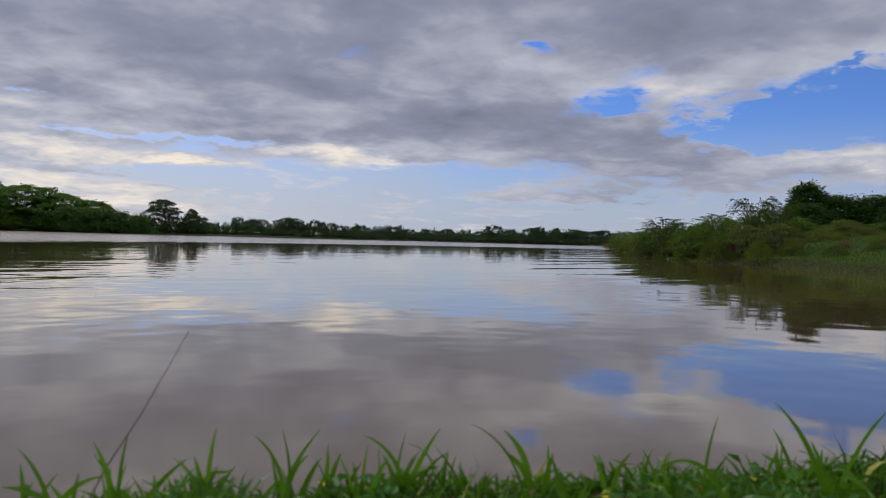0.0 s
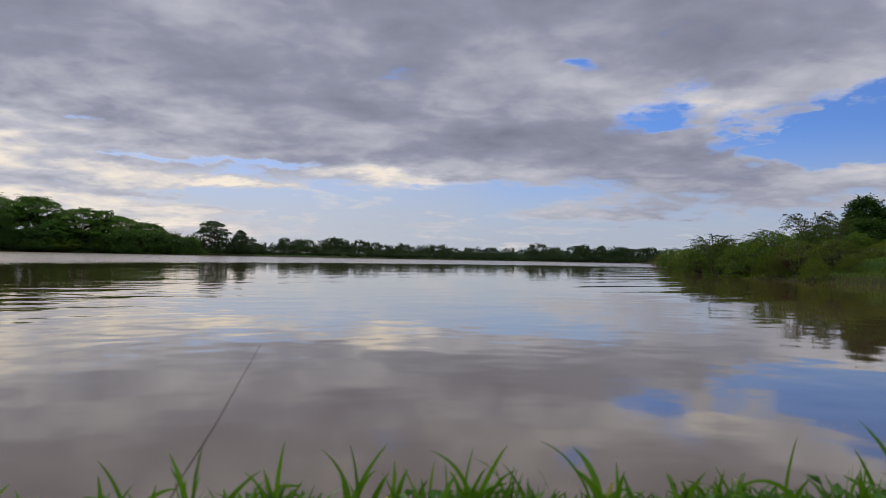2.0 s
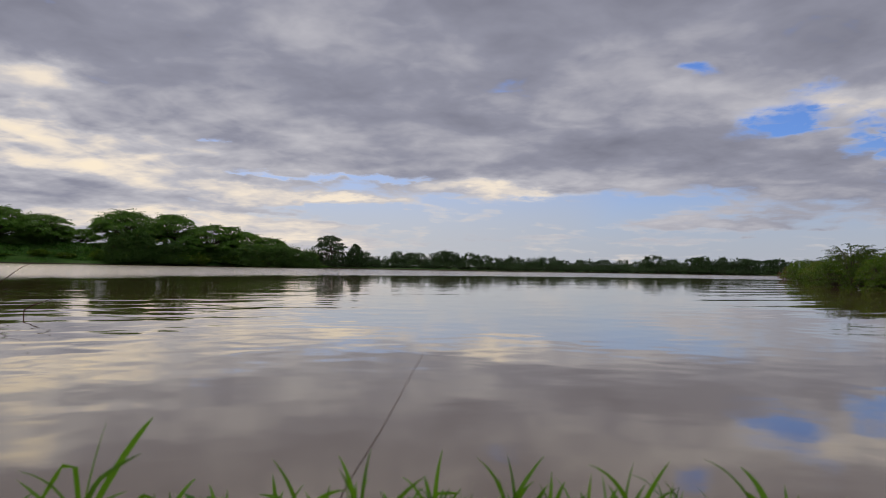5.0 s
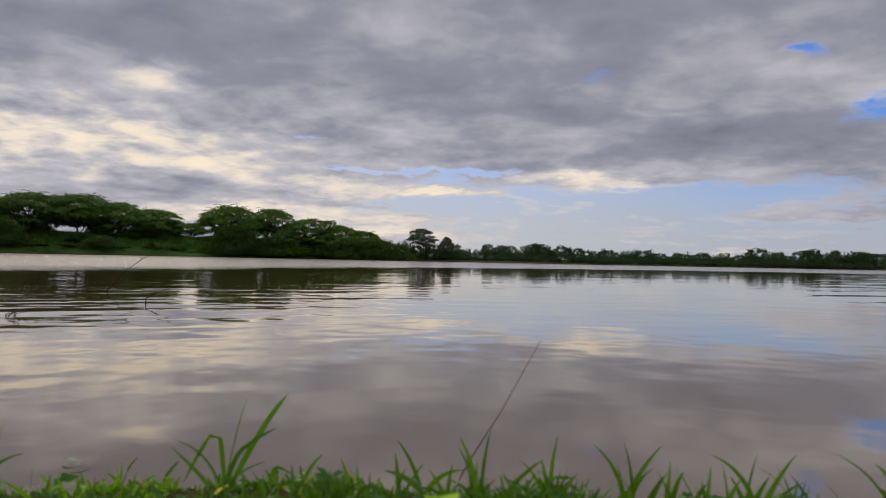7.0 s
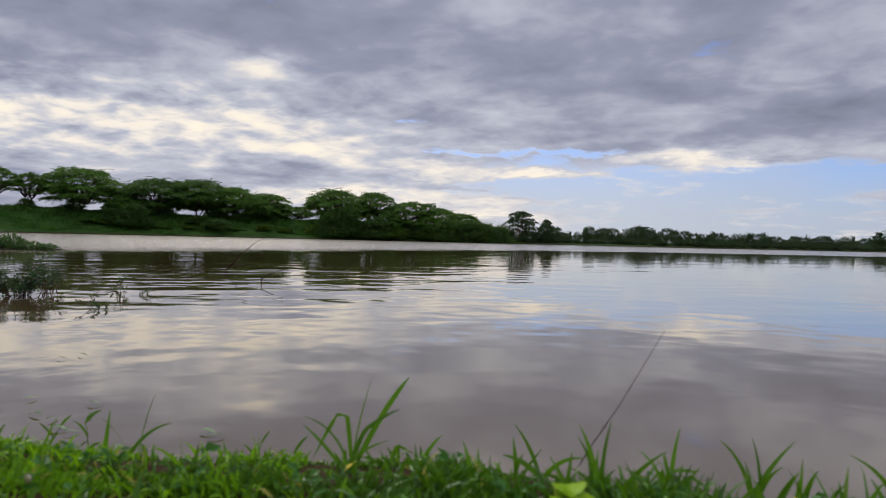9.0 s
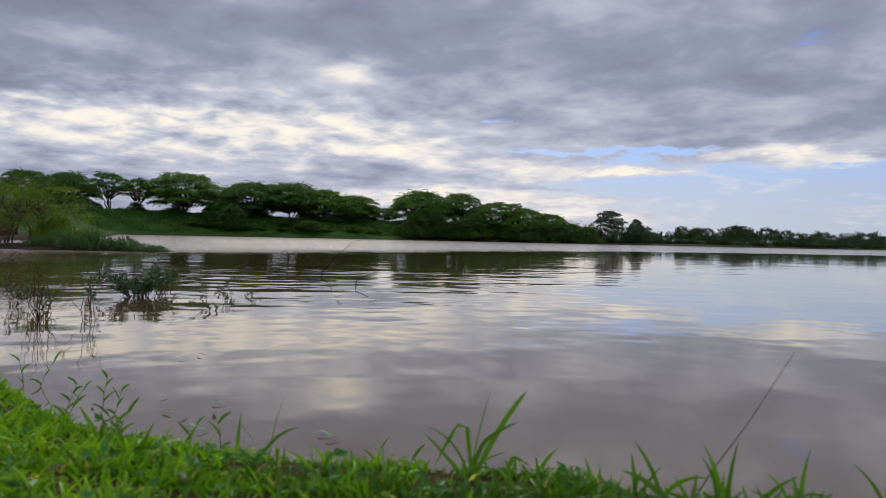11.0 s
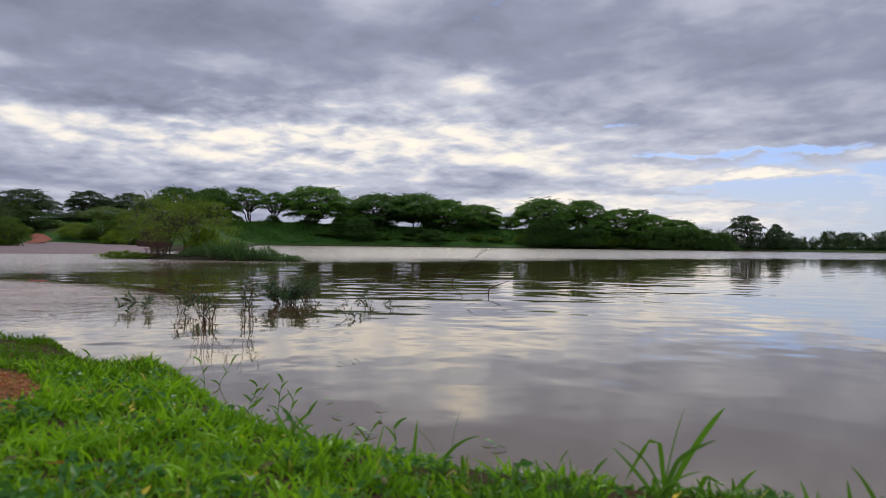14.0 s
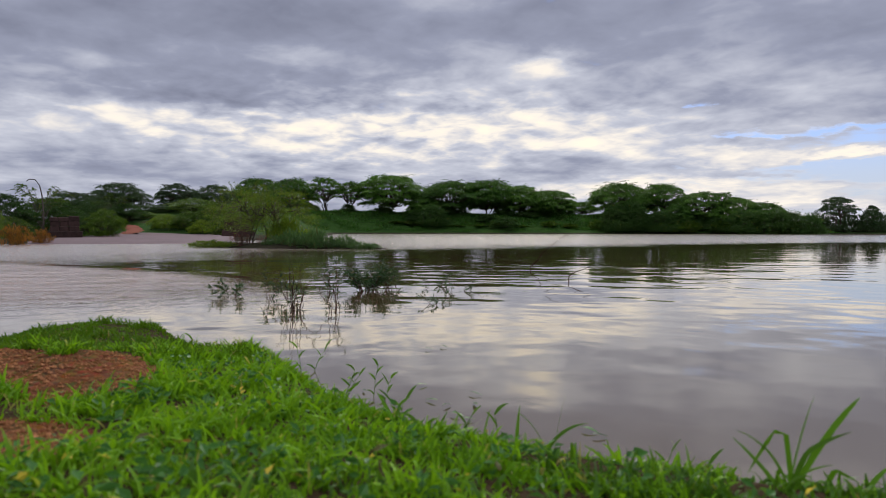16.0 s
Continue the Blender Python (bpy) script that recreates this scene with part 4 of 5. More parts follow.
# ---- the scrubby bank on the right ----
rb = "bushes on the scrubby bank"
SCRUB = [
    thorn_tree("thorn_bush", "rounded green thorn bush hanging over the water", 61, 1.6, 1.5, 0.10, M_BUSH, 0.062, 24, 300, 0.62, 1.5, 0.10, 5, rb, "bush", 5),
    spray_bush("thorn_bush", "thorn bush with long arching feathery shoots", 62, 1.3, 1.4, M_BUSH, 0.042, 34, group=rb),
    umbrella_tree("broadleaf_bush", "dark broad-leaved bush standing above the thorn scrub", 63, 1.8, 1.2, 0.2, M_BROAD, 0.11, 80, 150, 0.7, 0.5, 3, pad=0.08, deep=0.3, cat="bush", group=rb),
    umbrella_tree("scrub_bush", "low yellowish green scrub on the grassy bank", 64, 0.7, 1.2, 0.1, M_OLIVE, 0.05, 70, 120, 0.85, 0.4, 5, pad=0.05, cat="bush", group=rb),
    shrub("dead_bush", "leafless reddish brown dead bush by the water", 65, 1.0, 1.2, M_DEAD, 0.07, 50, 30, 0.3, group=rb),
    thorn_tree("thorn_bush", "loose olive green thorn bush on the bank", 66, 1.6, 1.3, 0.12, M_OLIVE, 0.055, 20, 230, 0.55, 1.3, 0.12, 5, rb, "bush", 5),
    umbrella_tree("broadleaf_tree", "small dark broad-leaved tree rising out of the scrub", 67, 2.0, 0.7, 0.6, M_BROAD, 0.11, 60, 130, 0.5, 0.4, 2, pad=0.10, deep=0.7, group=rb),
]
# along the water
grove(SCRUB, [
    (0, -20.6, 19.5, 1.7, 2.2), (0, -17.6, 24, 1.5, 2.1), (5, -16.6, 28, 1.1, 1.7), (0, -15.6, 34, 1.1, 1.5), (0, -22.6, 19.0, 2.4, 2.1), (5, -24.2, 18.0, 1.9, 2.1), (0, -25.6, 20.5, 3.0, 2.2),
    (5, -26.6, 18.5, 2.0, 1.9), (0, -19.2, 21.5, 1.9, 1.7), (1, -18.4, 21.5, 2.35, 1.9), (1, -24.9, 22, 4.05, 1.9), (1, -34.3, 26, 4.1, 2.0), (1, -22.2, 20, 2.7, 1.5), (1, -26.6, 23, 3.7, 1.5)])
# the taller bushes behind
grove(SCRUB, [
    (6, -28.4, 26, 4.7, 1.3), (2, -30.4, 26, 3.8, 2.4), (2, -32.8, 26, 3.75, 2.4), (2, -36.0, 24, 3.9, 2.6), (0, -38.5, 21, 3.4, 3.2), (0, -42.5, 18, 3.5, 3.4), (2, -28.6, 25, 3.2, 1.8),
    (0, -18.6, 27, 1.35, 2.2), (0, -21.6, 25, 1.75, 2.4), (0, -24.2, 25, 2.3, 2.4), (0, -26.8, 25.5, 2.7, 2.2), (0, -30.6, 23.5, 2.1, 1.8), (0, -33.4, 23.5, 2.1, 2.0), (0, -36.2, 22.5, 2.2, 2.2), (0, -16.4, 31, 1.0, 1.7), (0, -14.8, 44, 1.05, 1.1)])
# low scrub on the slope
grove(SCRUB, [
    (3, -22.4, 17.6, 0.7, 1.3), (3, -29.6, 20.0, 1.6, 1.5), (3, -32.0, 21.0, 1.7, 1.4), (3, -34.2, 19.0, 1.6, 1.6), (4, -14.2, 46, 0.55, 1.0), (4, -31.0, 18.2, 1.0, 0.7), (4, -23.2, 17.8, 0.9, 0.8),
    (5, -21.2, 24, 2.0, 1.6), (0, -28.0, 21, 2.4, 1.5), (5, -30.8, 23, 2.3, 1.6), (3, -25.4, 16.8, 0.5, 1.1), (3, -27.6, 17.6, 0.7, 1.0), (3, -30.4, 16.9, 0.4, 0.9), (3, -33.2, 17.4, 0.8, 1.1), (3, -36.0, 17.6, 1.0, 1.2)])

# ---- the left: islet, weir pillars, scrub ----
lb = "bushes round the causeway"
LEFT = [
    thorn_tree("bank_scrub", "dense green bush beside the causeway", 71, 2.0, 2.0, 0.10, M_BUSH, 0.085, 24, 400, 0.60, 1.5, 0.10, 5, lb, "bush", 4),
    shrub("rust_bush", "low bush with orange and rust coloured leaves by the water", 72, 0.6, 0.9, M_RUST, 0.06, 46, 70, 0.7, group=lb),
    thorn_tree("bank_scrub", "pale green scrub beside the causeway", 73, 1.2, 1.8, 0.10, M_YOUNG, 0.10, 22, 220, 0.60, 1.2, 0.15, 5, lb, "bush", 4),
    spray_bush("thorn_bush", "tall thorn bush with bent shoots beside the causeway", 74, 2.4, 1.6, M_BUSH, 0.09, 14, group=lb),
    thorn_tree("bank_scrub", "dark green tangled scrub behind the weir pillars", 75, 2.0, 2.0, 0.10, M_BROAD, 0.10, 22, 330, 0.55, 1.5, 0.10, 5, lb, "bush", 7),
]
# close to the causeway
grove(LEFT, [
    (4, 85.6, 38, 2.75, 2.6), (4, 82.4, 44, 2.45, 2.6), (4, 80.2, 47, 2.0, 1.8), (0, 86.8, 29, 2.0, 2.0), (0, 78.9, 37.5, 1.75, 1.5), (4, 89.0, 32, 3.1, 3.2), (0, 84.9, 33, 1.1, 1.6), (0, 87.5, 26, 1.6, 2.4), (0, 93, 28, 3.2, 3.2),
    (1, 84.6, 21.2, 0.35, 1.3), (1, 83.0, 22.2, 0.1, 1.0), (1, 86.8, 20.7, 0.4, 1.5), (2, 74.6, 56, 1.3, 1.5), (0, 73.0, 55, 1.6, 1.4), (0, 71.0, 54, 2.4, 1.8), (2, 79.5, 56, 0.9, 1.0), (2, 71.9, 53, 0.9, 1.1), (4, 78.9, 58, 1.5, 1.1)])
# further back
grove(LEFT, [
    (4, 74.4, 66, 1.9, 2.4), (0, 68.8, 60, 2.2, 2.4), (4, 79.6, 64, 2.3, 2.2), (0, 76.2, 62, 1.5, 1.3), (4, 77.4, 60, 2.2, 1.5), (4, 75.2, 70, 2.0, 1.6), (0, 72.4, 64, 2.6, 2.2), (0, 80.2, 50, 1.4, 1.6), (0, 70.2, 50, 1.5, 1.4), (0, 66.6, 70, 1.9, 2.0), (3, 83.0, 40, 3.5, 1.7), (3, 78.4, 60, 2.9, 1.3)])


def islet():
    """A small hump of earth in the water under the willowy tree."""
    rng = np.random.default_rng(7)
    n, m = 40, 14
    u, t = np.meshgrid(np.linspace(0, 1, m), np.arange(n) * 2 * np.pi / n, indexing="ij")
    edge = 1 + 0.12 * np.sin(3 * t + 1) + 0.08 * np.sin(7 * t)
    along, across = 2.5 * u * edge * np.cos(t), 0.8 * u * edge * np.sin(t)
    c, s = math.cos(radians(28)), math.sin(radians(28))
    v = np.stack([along * c - across * s, along * s + across * c, 0.11 * (1 - u ** 2) - 0.06 * u ** 4 + 0.02 * np.sin(9 * t) * u * (1 - u)], -1).reshape(-1, 3)
    i, j = np.meshgrid(np.arange(m - 1), np.arange(n), indexing="ij")
    p, q = (i * n + j).ravel(), (i * n + (j + 1) % n).ravel()
    b = Build()
    b.add(v, np.concatenate([np.stack([p, p + n, q + n], 1), np.stack([p, q + n, q], 1)]))
    ob = new("islet", b.mesh("islet", M_EARTH, True))
    ob.location = (-14.0, 6.4, 0)
    tagged(ob, "low muddy islet overgrown with weeds in the pond", "islet", kind="structure")


islet()
WILLOWY = umbrella_tree("islet_tree", "light green open thorn tree with thin leaning stems on the islet", 81, 1.6, 1.15, 0.42, M_YOUNG, 0.044, 84, 112, 0.52, 0.5, 4, 0.9, deep=0.35)


def stand(proto, used, x, y, z, half, top, turn):
    spread, H = proto["size"]
    m = Matrix.Translation((x, y, z)) @ Matrix.Rotation(radians(turn), 4, "Z") @ Matrix.Diagonal((half / spread, half / spread, (top - z) / H, 1))
    if used:
        return copy_thing(proto, m @ Matrix.Diagonal((*proto.scale, 1)).inverted())
    proto.matrix_world = m
    return proto


stand(WILLOWY, False, *bearing(66.4, 16.2), 0.08, 0.85, top_at(3.7, 16.2), 20)
stand(WILLOWY, True, *bearing(68.6, 16.0), 0.06, 0.85, top_at(3.9, 16.0), 140)
MARSH = [
    shrub("marsh_weed", "dark leafy water weed growing on the islet's edge", 83, 0.35, 0.7, M_MARSH, 0.075, 44, 30, 0.35, cat="weed", group="weeds on the islet"),
    shrub("marsh_weed", "green waterside weed on the islet", 84, 0.40, 0.7, M_YOUNG, 0.06, 60, 50, 0.35, cat="weed", group="weeds on the islet"),
]
DEAD = shrub("dead_scrub", "greyish brown dead scrub on the islet", 85, 0.5, 0.45, M_DEAD, 0.03, 60, 20, 0.3, group="weeds on the islet")
stand(DEAD, False, *bearing(68.9, 15.6), 0.02, 0.34, 0.42, 40)
stand(DEAD, True, *bearing(67.2, 15.3), 0.02, 0.22, 0.30, 160)
used = set()
for k, a, r, h, half in ((1, 71.3, 16.2, 0.16, 0.6), (1, 69.9, 15.9, 0.13, 0.5), (0, 66.3, 15.2, 0.26, 0.34), (0, 65.0, 14.9, 0.40, 0.36), (0, 63.8, 14.7, 0.33, 0.42), (0, 62.9, 14.5, 0.42, 0.34), (0, 61.7, 14.4, 0.24, 0.36),
                         (0, 60.6, 14.3, 0.28, 0.28), (0, 59.5, 14.2, 0.15, 0.34), (0, 58.4, 14.1, 0.12, 0.22), (1, 65.4, 16.0, 0.7, 0.45), (1, 64.0, 15.6, 0.42, 0.4)):
    stand(MARSH[k], k in used, *bearing(a, r), -0.02, half, h, a * 37)
    used.add(k)


def box(b, x0, x1, y0, y1, z0, z1, cut=0.02):
    """A block with its upright edges and top rim cut off."""
    ring = [(x0 + cut, y0), (x1 - cut, y0), (x1, y0 + cut), (x1, y1 - cut), (x1 - cut, y1), (x0 + cut, y1), (x0, y1 - cut), (x0, y0 + cut)]
    cx, cy = (x0 + x1) / 2, (y0 + y1) / 2
    sx, sy = 1 - 2 * cut / (x1 - x0), 1 - 2 * cut / (y1 - y0)
    v = [(x, y, z0) for x, y in ring] + [(x, y, z1 - cut) for x, y in ring] + [(cx + (x - cx) * sx, cy + (y - cy) * sy, z1) for x, y in ring]
    t = []
    for k in (0, 8):
        for i in range(8):
            j = (i + 1) % 8
            t += [(k + i, k + j, k + 8 + j), (k + i, k + 8 + j, k + 8 + i)]
    t += [(16, 16 + i, 17 + i) for i in range(1, 7)]
    b.add(v, t)


def pillar(a, r, wide, e, face):
    """A squat masonry pillar of the weir: courses of stone on a plinth."""
    rng = np.random.default_rng(int(a))
    x, y = bearing(a, r)
    root = thing("weir_pillar", "squat weathered dark brown masonry pillar on the causeway", "pillar", "weir pillars")
    root.location, root.rotation_euler = (x, y, 0.03), (0, 0, radians(face))
    top = top_at(e, r) - 0.03
    b = Build()
    box(b, -wide * 0.60, wide * 0.60, -0.45, 0.45, -0.15, top * 0.32)
    part("plinth", b.mesh("plinth", M_STONE), root)
    rows_of, z = 3, top * 0.32
    for i in range(rows_of):
        h = (top * 0.68) / rows_of
        cuts = [-wide / 2, -wide * rng.uniform(0.12, 0.26), wide * rng.uniform(0.10, 0.28), wide / 2]
        for x0, x1 in zip(cuts, cuts[1:]):
            s = Build()
            worn = rng.uniform(-0.09, 0.03) if i == rows_of - 1 else 0.0
            box(s, x0 + 0.004 + rng.uniform(-0.02, 0.01), x1 - 0.004, -0.36 + rng.uniform(-0.04, 0.03), 0.36, z + 0.003, z + h - 0.003 + worn, 0.03)
            part("stone", s.mesh("stone", M_STONE), root)
        z += h


pillar(69.2, 40.0, 1.45, 1.25, 69)
pillar(81.5, 36.0, 1.20, 1.05, 81)
b = Build()
w, e = bearing(84, 21.4), bearing(69.4, 20.6)
w2, e2 = bearing(82.6, 55), bearing(69.6, 52)
k = 24
for i in range(k):
    for j in range(k):
        q = [(i, j), (i + 1, j), (i + 1, j + 1), (i, j + 1)]
        v = []
        for ii, jj in q:
            s, t = ii / k, (jj / k) ** 2
            p = (w * (1 - s) + e * s) * (1 - t) + (w2 * (1 - s) + e2 * s) * t
            v.append((p[0], p[1], max(-0.02 + 0.012 * min(6, jj), seat(p[0], p[1]) + 0.03) + 0.006 * math.sin(ii * 1.3 + jj)))
        b.add(v, [(0, 1, 2), (0, 2, 3)])
tagged(new("causeway", b.mesh("causeway", M_SLAB, True)), "wet reddish concrete causeway beside the pond", "causeway", kind="structure")


def dirt_track():
    """A bare red ramp of earth that climbs from the causeway to the embankment."""
    n, m = 26, 12
    v = []
    for i in range(n):
        r = 52 + 6 * i / (n - 1)
        mid = bearing(77.0 + 0.25 * math.sin(i * 0.3), r)
        for j in range(m):
            u = j / (m - 1) * 2 - 1
            side = u * (0.62 + 0.12 * math.sin(i * 1.7))
            p = mid + side * np.array([math.cos(radians(77)), math.sin(radians(77))])
            v.append((p[0], p[1], seat(*p) + 0.10 * (1 - u ** 4) - 0.05 * u ** 4 + 0.015 * math.sin(i * 2.1 + j)))
    b = Build()
    b.add(v, [t for i in range(n - 1) for j in range(m - 1) for t in ((i * m + j, i * m + j + 1, i * m + m + j + 1), (i * m + j, i * m + m + j + 1, i * m + m + j))])
    tagged(new("dirt_track", b.mesh("dirt_track", M_TRACK, True)), "bare red earth track climbing the bank beyond the causeway", "track", kind="structure")


dirt_track()

root = thing("bare_shoot", "bare grey shoot hooked over at its tip above the scrub", "branch")
root.location = (*bearing(82.9, 29.0), seat(*bearing(82.9, 29.0)))
b = Build()
b.tube([(*(bearing(a, 29.0) - bearing(82.9, 29.0)), top_at(e, 29.0) - root.location[2]) for a, e in ((82.9, -0.6), (82.85, 1.2), (82.93, 2.6), (83.07, 3.29), (83.34, 3.69), (83.69, 3.71), (83.88, 3.55))], [0.03, 0.026, 0.022, 0.02, 0.018, 0.018, 0.012], 5)
part("stem", b.mesh("stem", M_BARK, True), root)


# ---- the near bank: turf, tall grass, weeds ----
def bare(x, y):
    """How bare the earth is, 1 in the middle of the worn patches."""
    v = np.zeros_like(x)
    for cx, cy, rx, ry in BARE:
        q = np.hypot((x - cx) / rx, (y - cy) / ry) + 0.22 * lumps(x, y, 0.16, 3)
        v = np.maximum(v, 1 - ease(q, 0.75, 1.1))
    return v


def sow(n, x0, x1, y0, y1, lo, hi, rng, keep_bare=0.03):
    """Places on the near bank between two distances from the shoreline."""
    x, y = rng.uniform(x0, x1, n), rng.uniform(y0, y1, n)
    d = inland(x, y)
    thin = 0.60 + 1.1 * lumps(x, y, 0.21, 5) + 0.7 * lumps(x, y, 0.09, 8)
    ok = (d > lo) & (d < hi) & (rng.uniform(size=n) < np.clip(thin, 0.12, 1)) & (rng.uniform(size=n) > 1.4 * bare(x, y) - keep_bare) & (np.hypot(x - 0.15, y - 0.1) > 0.33)
    x, y, d = x[ok], y[ok], d[ok]
    return np.stack([x, y, np.maximum(height(x, y), -0.05) - 0.004], 1), d


def turf(name, label, n, area, lo, hi, tall, wide, mat, seed, bow=0.9, segs=4, side=0):
    rng = np.random.default_rng(seed)
    base, d = sow(n, *area, lo, hi, rng)
    if name == "field_grass":
        base = base[(np.abs(base[:, 0] + 0.85) > 1.75) | (base[:, 1] < -0.5) | (inland(base[:, 0], base[:, 1]) > 1.3)]
    if side:      # lit grass and its shade-darkened copy mingle where they meet
        base = base[side * (base[:, 0] + 0.55 + 0.16 * rng.normal(size=len(base))) > 0]
    m = len(base)
    clump = 0.72 + 0.70 * lumps(base[:, 0], base[:, 1], 0.26, seed) + 0.35 * lumps(base[:, 0], base[:, 1], 0.12, seed + 2)
    h = tall * rng.uniform(0.5, 1.25, m) * np.clip(clump, 0.30, 1.6)
    if side > 0:      # thin and low where it meets the water
        h *= (0.45 + 0.55 * ease(inland(base[:, 0], base[:, 1]), 0.0, 0.08)) * (1 + 0.30 * ease(base[:, 0], -0.30, -0.05))
    if side < 0:      # grazed and trodden lower at the very edge
        h *= (0.5 + 0.5 * ease(inland(base[:, 0], base[:, 1]), 0.0, 0.12)) * (1 - 0.40 * ease(-base[:, 0], 1.45, 1.8))
    b = Build()
    b.blades(base, h, wide * rng.uniform(0.6, 1.3, m), rng.uniform(0, 2 * np.pi, m), rng.uniform(0.0, 0.55, m), rng.uniform(0.25, bow, m), segs, rng.uniform(-1.4, 1.4, m))
    tagged(new(name, b.mesh(name, mat)), label, "grass", kind="stuff")


turf("turf", "short dense green turf on the pond's bank", 96000, (-1.55, 0.0, -0.5, 1.15), 0.01, 1.3, 0.031, 0.0040, M_TURF, 11, 1.5, side=-1)
turf("turf", "short dark green turf on the low spit", 66000, (-2.7, -1.50, -0.5, 1.15), 0.0, 1.3, 0.042, 0.0036, M_SPIT, 18, 1.5, side=-1)
turf("turf", "short dark green turf along the water", 60000, (-1.1, 1.0, 0.2, 1.15), 0.0, 0.9, 0.032, 0.0044, M_SHORE_SHADED, 31, 1.5, side=1)
turf("meadow_grass", "fresh bright green grass blades on the bank", 34000, (-1.72, 0.0, -0.1, 1.2), 0.0, 0.75, 0.047, 0.0044, M_GRASS, 12, 1.9, side=-1)
turf("meadow_grass", "dark green grass blades along the water", 11000, (-1.1, 1.1, 0.2, 1.2), 0.0, 0.75, 0.045, 0.0060, M_SHORE_SHADED, 32, 2.5, side=1)
turf("shore_grass", "longer green grass hanging over the water's edge", 4500, (-1.0, 2.0, 0.4, 1.6), -0.03, 0.16, 0.044, 0.0070, M_SHORE_SHADED, 13, 3.0, 7)
turf("field_grass", "low green grass on the level ground behind the bank", 90000, (-4.0, 3.6, -3.6, 2.6), 0.02, 6.0, 0.040, 0.0090, M_TURF, 35, 1.5, 3)
turf("bank_grass", "rough green grass on the scrubby bank", 130000, (4.5, 15.0, 8.0, 21.0), 0.0, 9.0, 0.055, 0.014, M_BANK, 15, 0.9, 3)


def tussocks(seed):
    """Rough grass and scrub on the slope of the far embankment."""
    rng = np.random.default_rng(seed)
    n = 26000
    a, r = np.radians(rng.uniform(22, 72, n)), rng.uniform(91, 108, n)
    x, y = -r * np.sin(a), r * np.cos(a)
    d = inland(x, y)
    ok = (d > 1.5 + 1.2 * lumps(x, y, 6.0, 4)) & (d < 11)
    x, y = x[ok], y[ok]
    base = np.stack([x, y, height(x, y) - 0.02], 1)
    base = np.repeat(base, 4, axis=0) + rng.normal(size=(4 * len(x), 3)) * [0.12, 0.12, 0]
    m = len(base)
    tall = 0.28 * np.clip(1 + 0.9 * lumps(base[:, 0], base[:, 1], 4.0, 6), 0.25, 2) * rng.uniform(0.5, 1.3, m)
    b = Build()
    b.blades(base, tall, rng.uniform(0.05, 0.12, m), rng.uniform(0, 2 * np.pi, m), rng.uniform(0, 0.6, m), rng.uniform(0.1, 0.8, m), 2, rng.uniform(-1.4, 1.4, m))
    tagged(new("slope_grass", b.mesh("slope_grass", M_SLOPE)), "rough dark green grass on the embankment's slope", "grass", kind="stuff")


tussocks(29)


def herbs(n, seed):
    rng = np.random.default_rng(seed)
    base, d = sow(n, -1.5, 0.9, 0.0, 1.1, 0.10, 0.8, rng)
    k = 6
    p = np.repeat(base, k, axis=0)
    a = rng.uniform(0, 2 * np.pi, len(p))
    p = p + np.stack([np.cos(a) * 0.006, np.sin(a) * 0.006, rng.uniform(0.008, 0.035, len(p))], 1)
    b = Build()
    b.leaves(p, np.stack([np.cos(a), np.sin(a), rng.uniform(-0.1, 0.7, len(p))], 1), rng.uniform(0.010, 0.022, len(p)), rng.uniform(0.006, 0.012, len(p)), rng)
    tagged(new("low_herbs", b.mesh("low_herbs", M_HERB)), "small broad-leaved herbs among the grass", "herb", kind="stuff")


herbs(900, 17)


def pebbles(seed):
    rng = np.random.default_rng(seed)
    n = 24000
    x, y = rng.uniform(-3.2, -0.8, n), rng.uniform(-0.2, 0.6, n)
    ok = (bare(x, y) > 0.35) & (inland(x, y) > 0.05)
    x, y = x[ok], y[ok]
    z = height(x, y)
    s = rng.uniform(0.0012, 0.0035, len(x)) * rng.choice([1, 1, 1, 1, 2.0], len(x))
    o = np.array([(1, 0, 0), (-1, 0, 0), (0, 1, 0), (0, -1, 0), (0, 0, 1), (0, 0, -1)], float)
    f = np.array([(0, 2, 4), (2, 1, 4), (1, 3, 4), (3, 0, 4), (2, 0, 5), (1, 2, 5), (3, 1, 5), (0, 3, 5)])
    v = np.stack([x, y, z + s * 0.3], 1)[:, None] + o[None] * [1, 1, 0.7] * s[:, None, None] * rng.uniform(0.6, 1.3, (len(x), 6, 1))
    b = Build()
    b.add(v.reshape(-1, 3), (np.arange(len(x))[:, None, None] * 6 + f[None]).reshape(-1, 3))
    tagged(new("gravel", b.mesh("gravel", M_PEBBLE, False)), "loose red laterite gravel on the worn bank", "gravel", kind="stuff")


pebbles(19)


def tuft(x, y, blades, label, seed, z=None):
    """A tall tuft of grass: each blade with its heading, length, width, lean and curl, and perhaps a fold half way up and a blunt end."""
    root = thing("grass_tuft", label, "grass", "tall tufts on the bank")
    root.location = (x, y, (seat(x, y) if z is None else z) - 0.005)
    rng = np.random.default_rng(seed)
    for hd, ln, wd, le, cu, *more in blades:
        fold, blunt = more if more else (0.0, 3.0)
        b = Build()
        b.blades(np.array([[rng.normal() * 0.006, rng.normal() * 0.006, 0]]), np.array([ln]), np.array([wd]), np.array([radians(hd)]), np.array([radians(le)]), np.array([radians(cu * 0.65 if cu < 150 else cu)]), 12,
                 np.array([rng.choice([-1, 1]) * rng.uniform(0.95, 1.35)]), radians(fold), blunt)
        part("blade", b.mesh("blade", M_SHORE_SHADED, True), root)
    return root


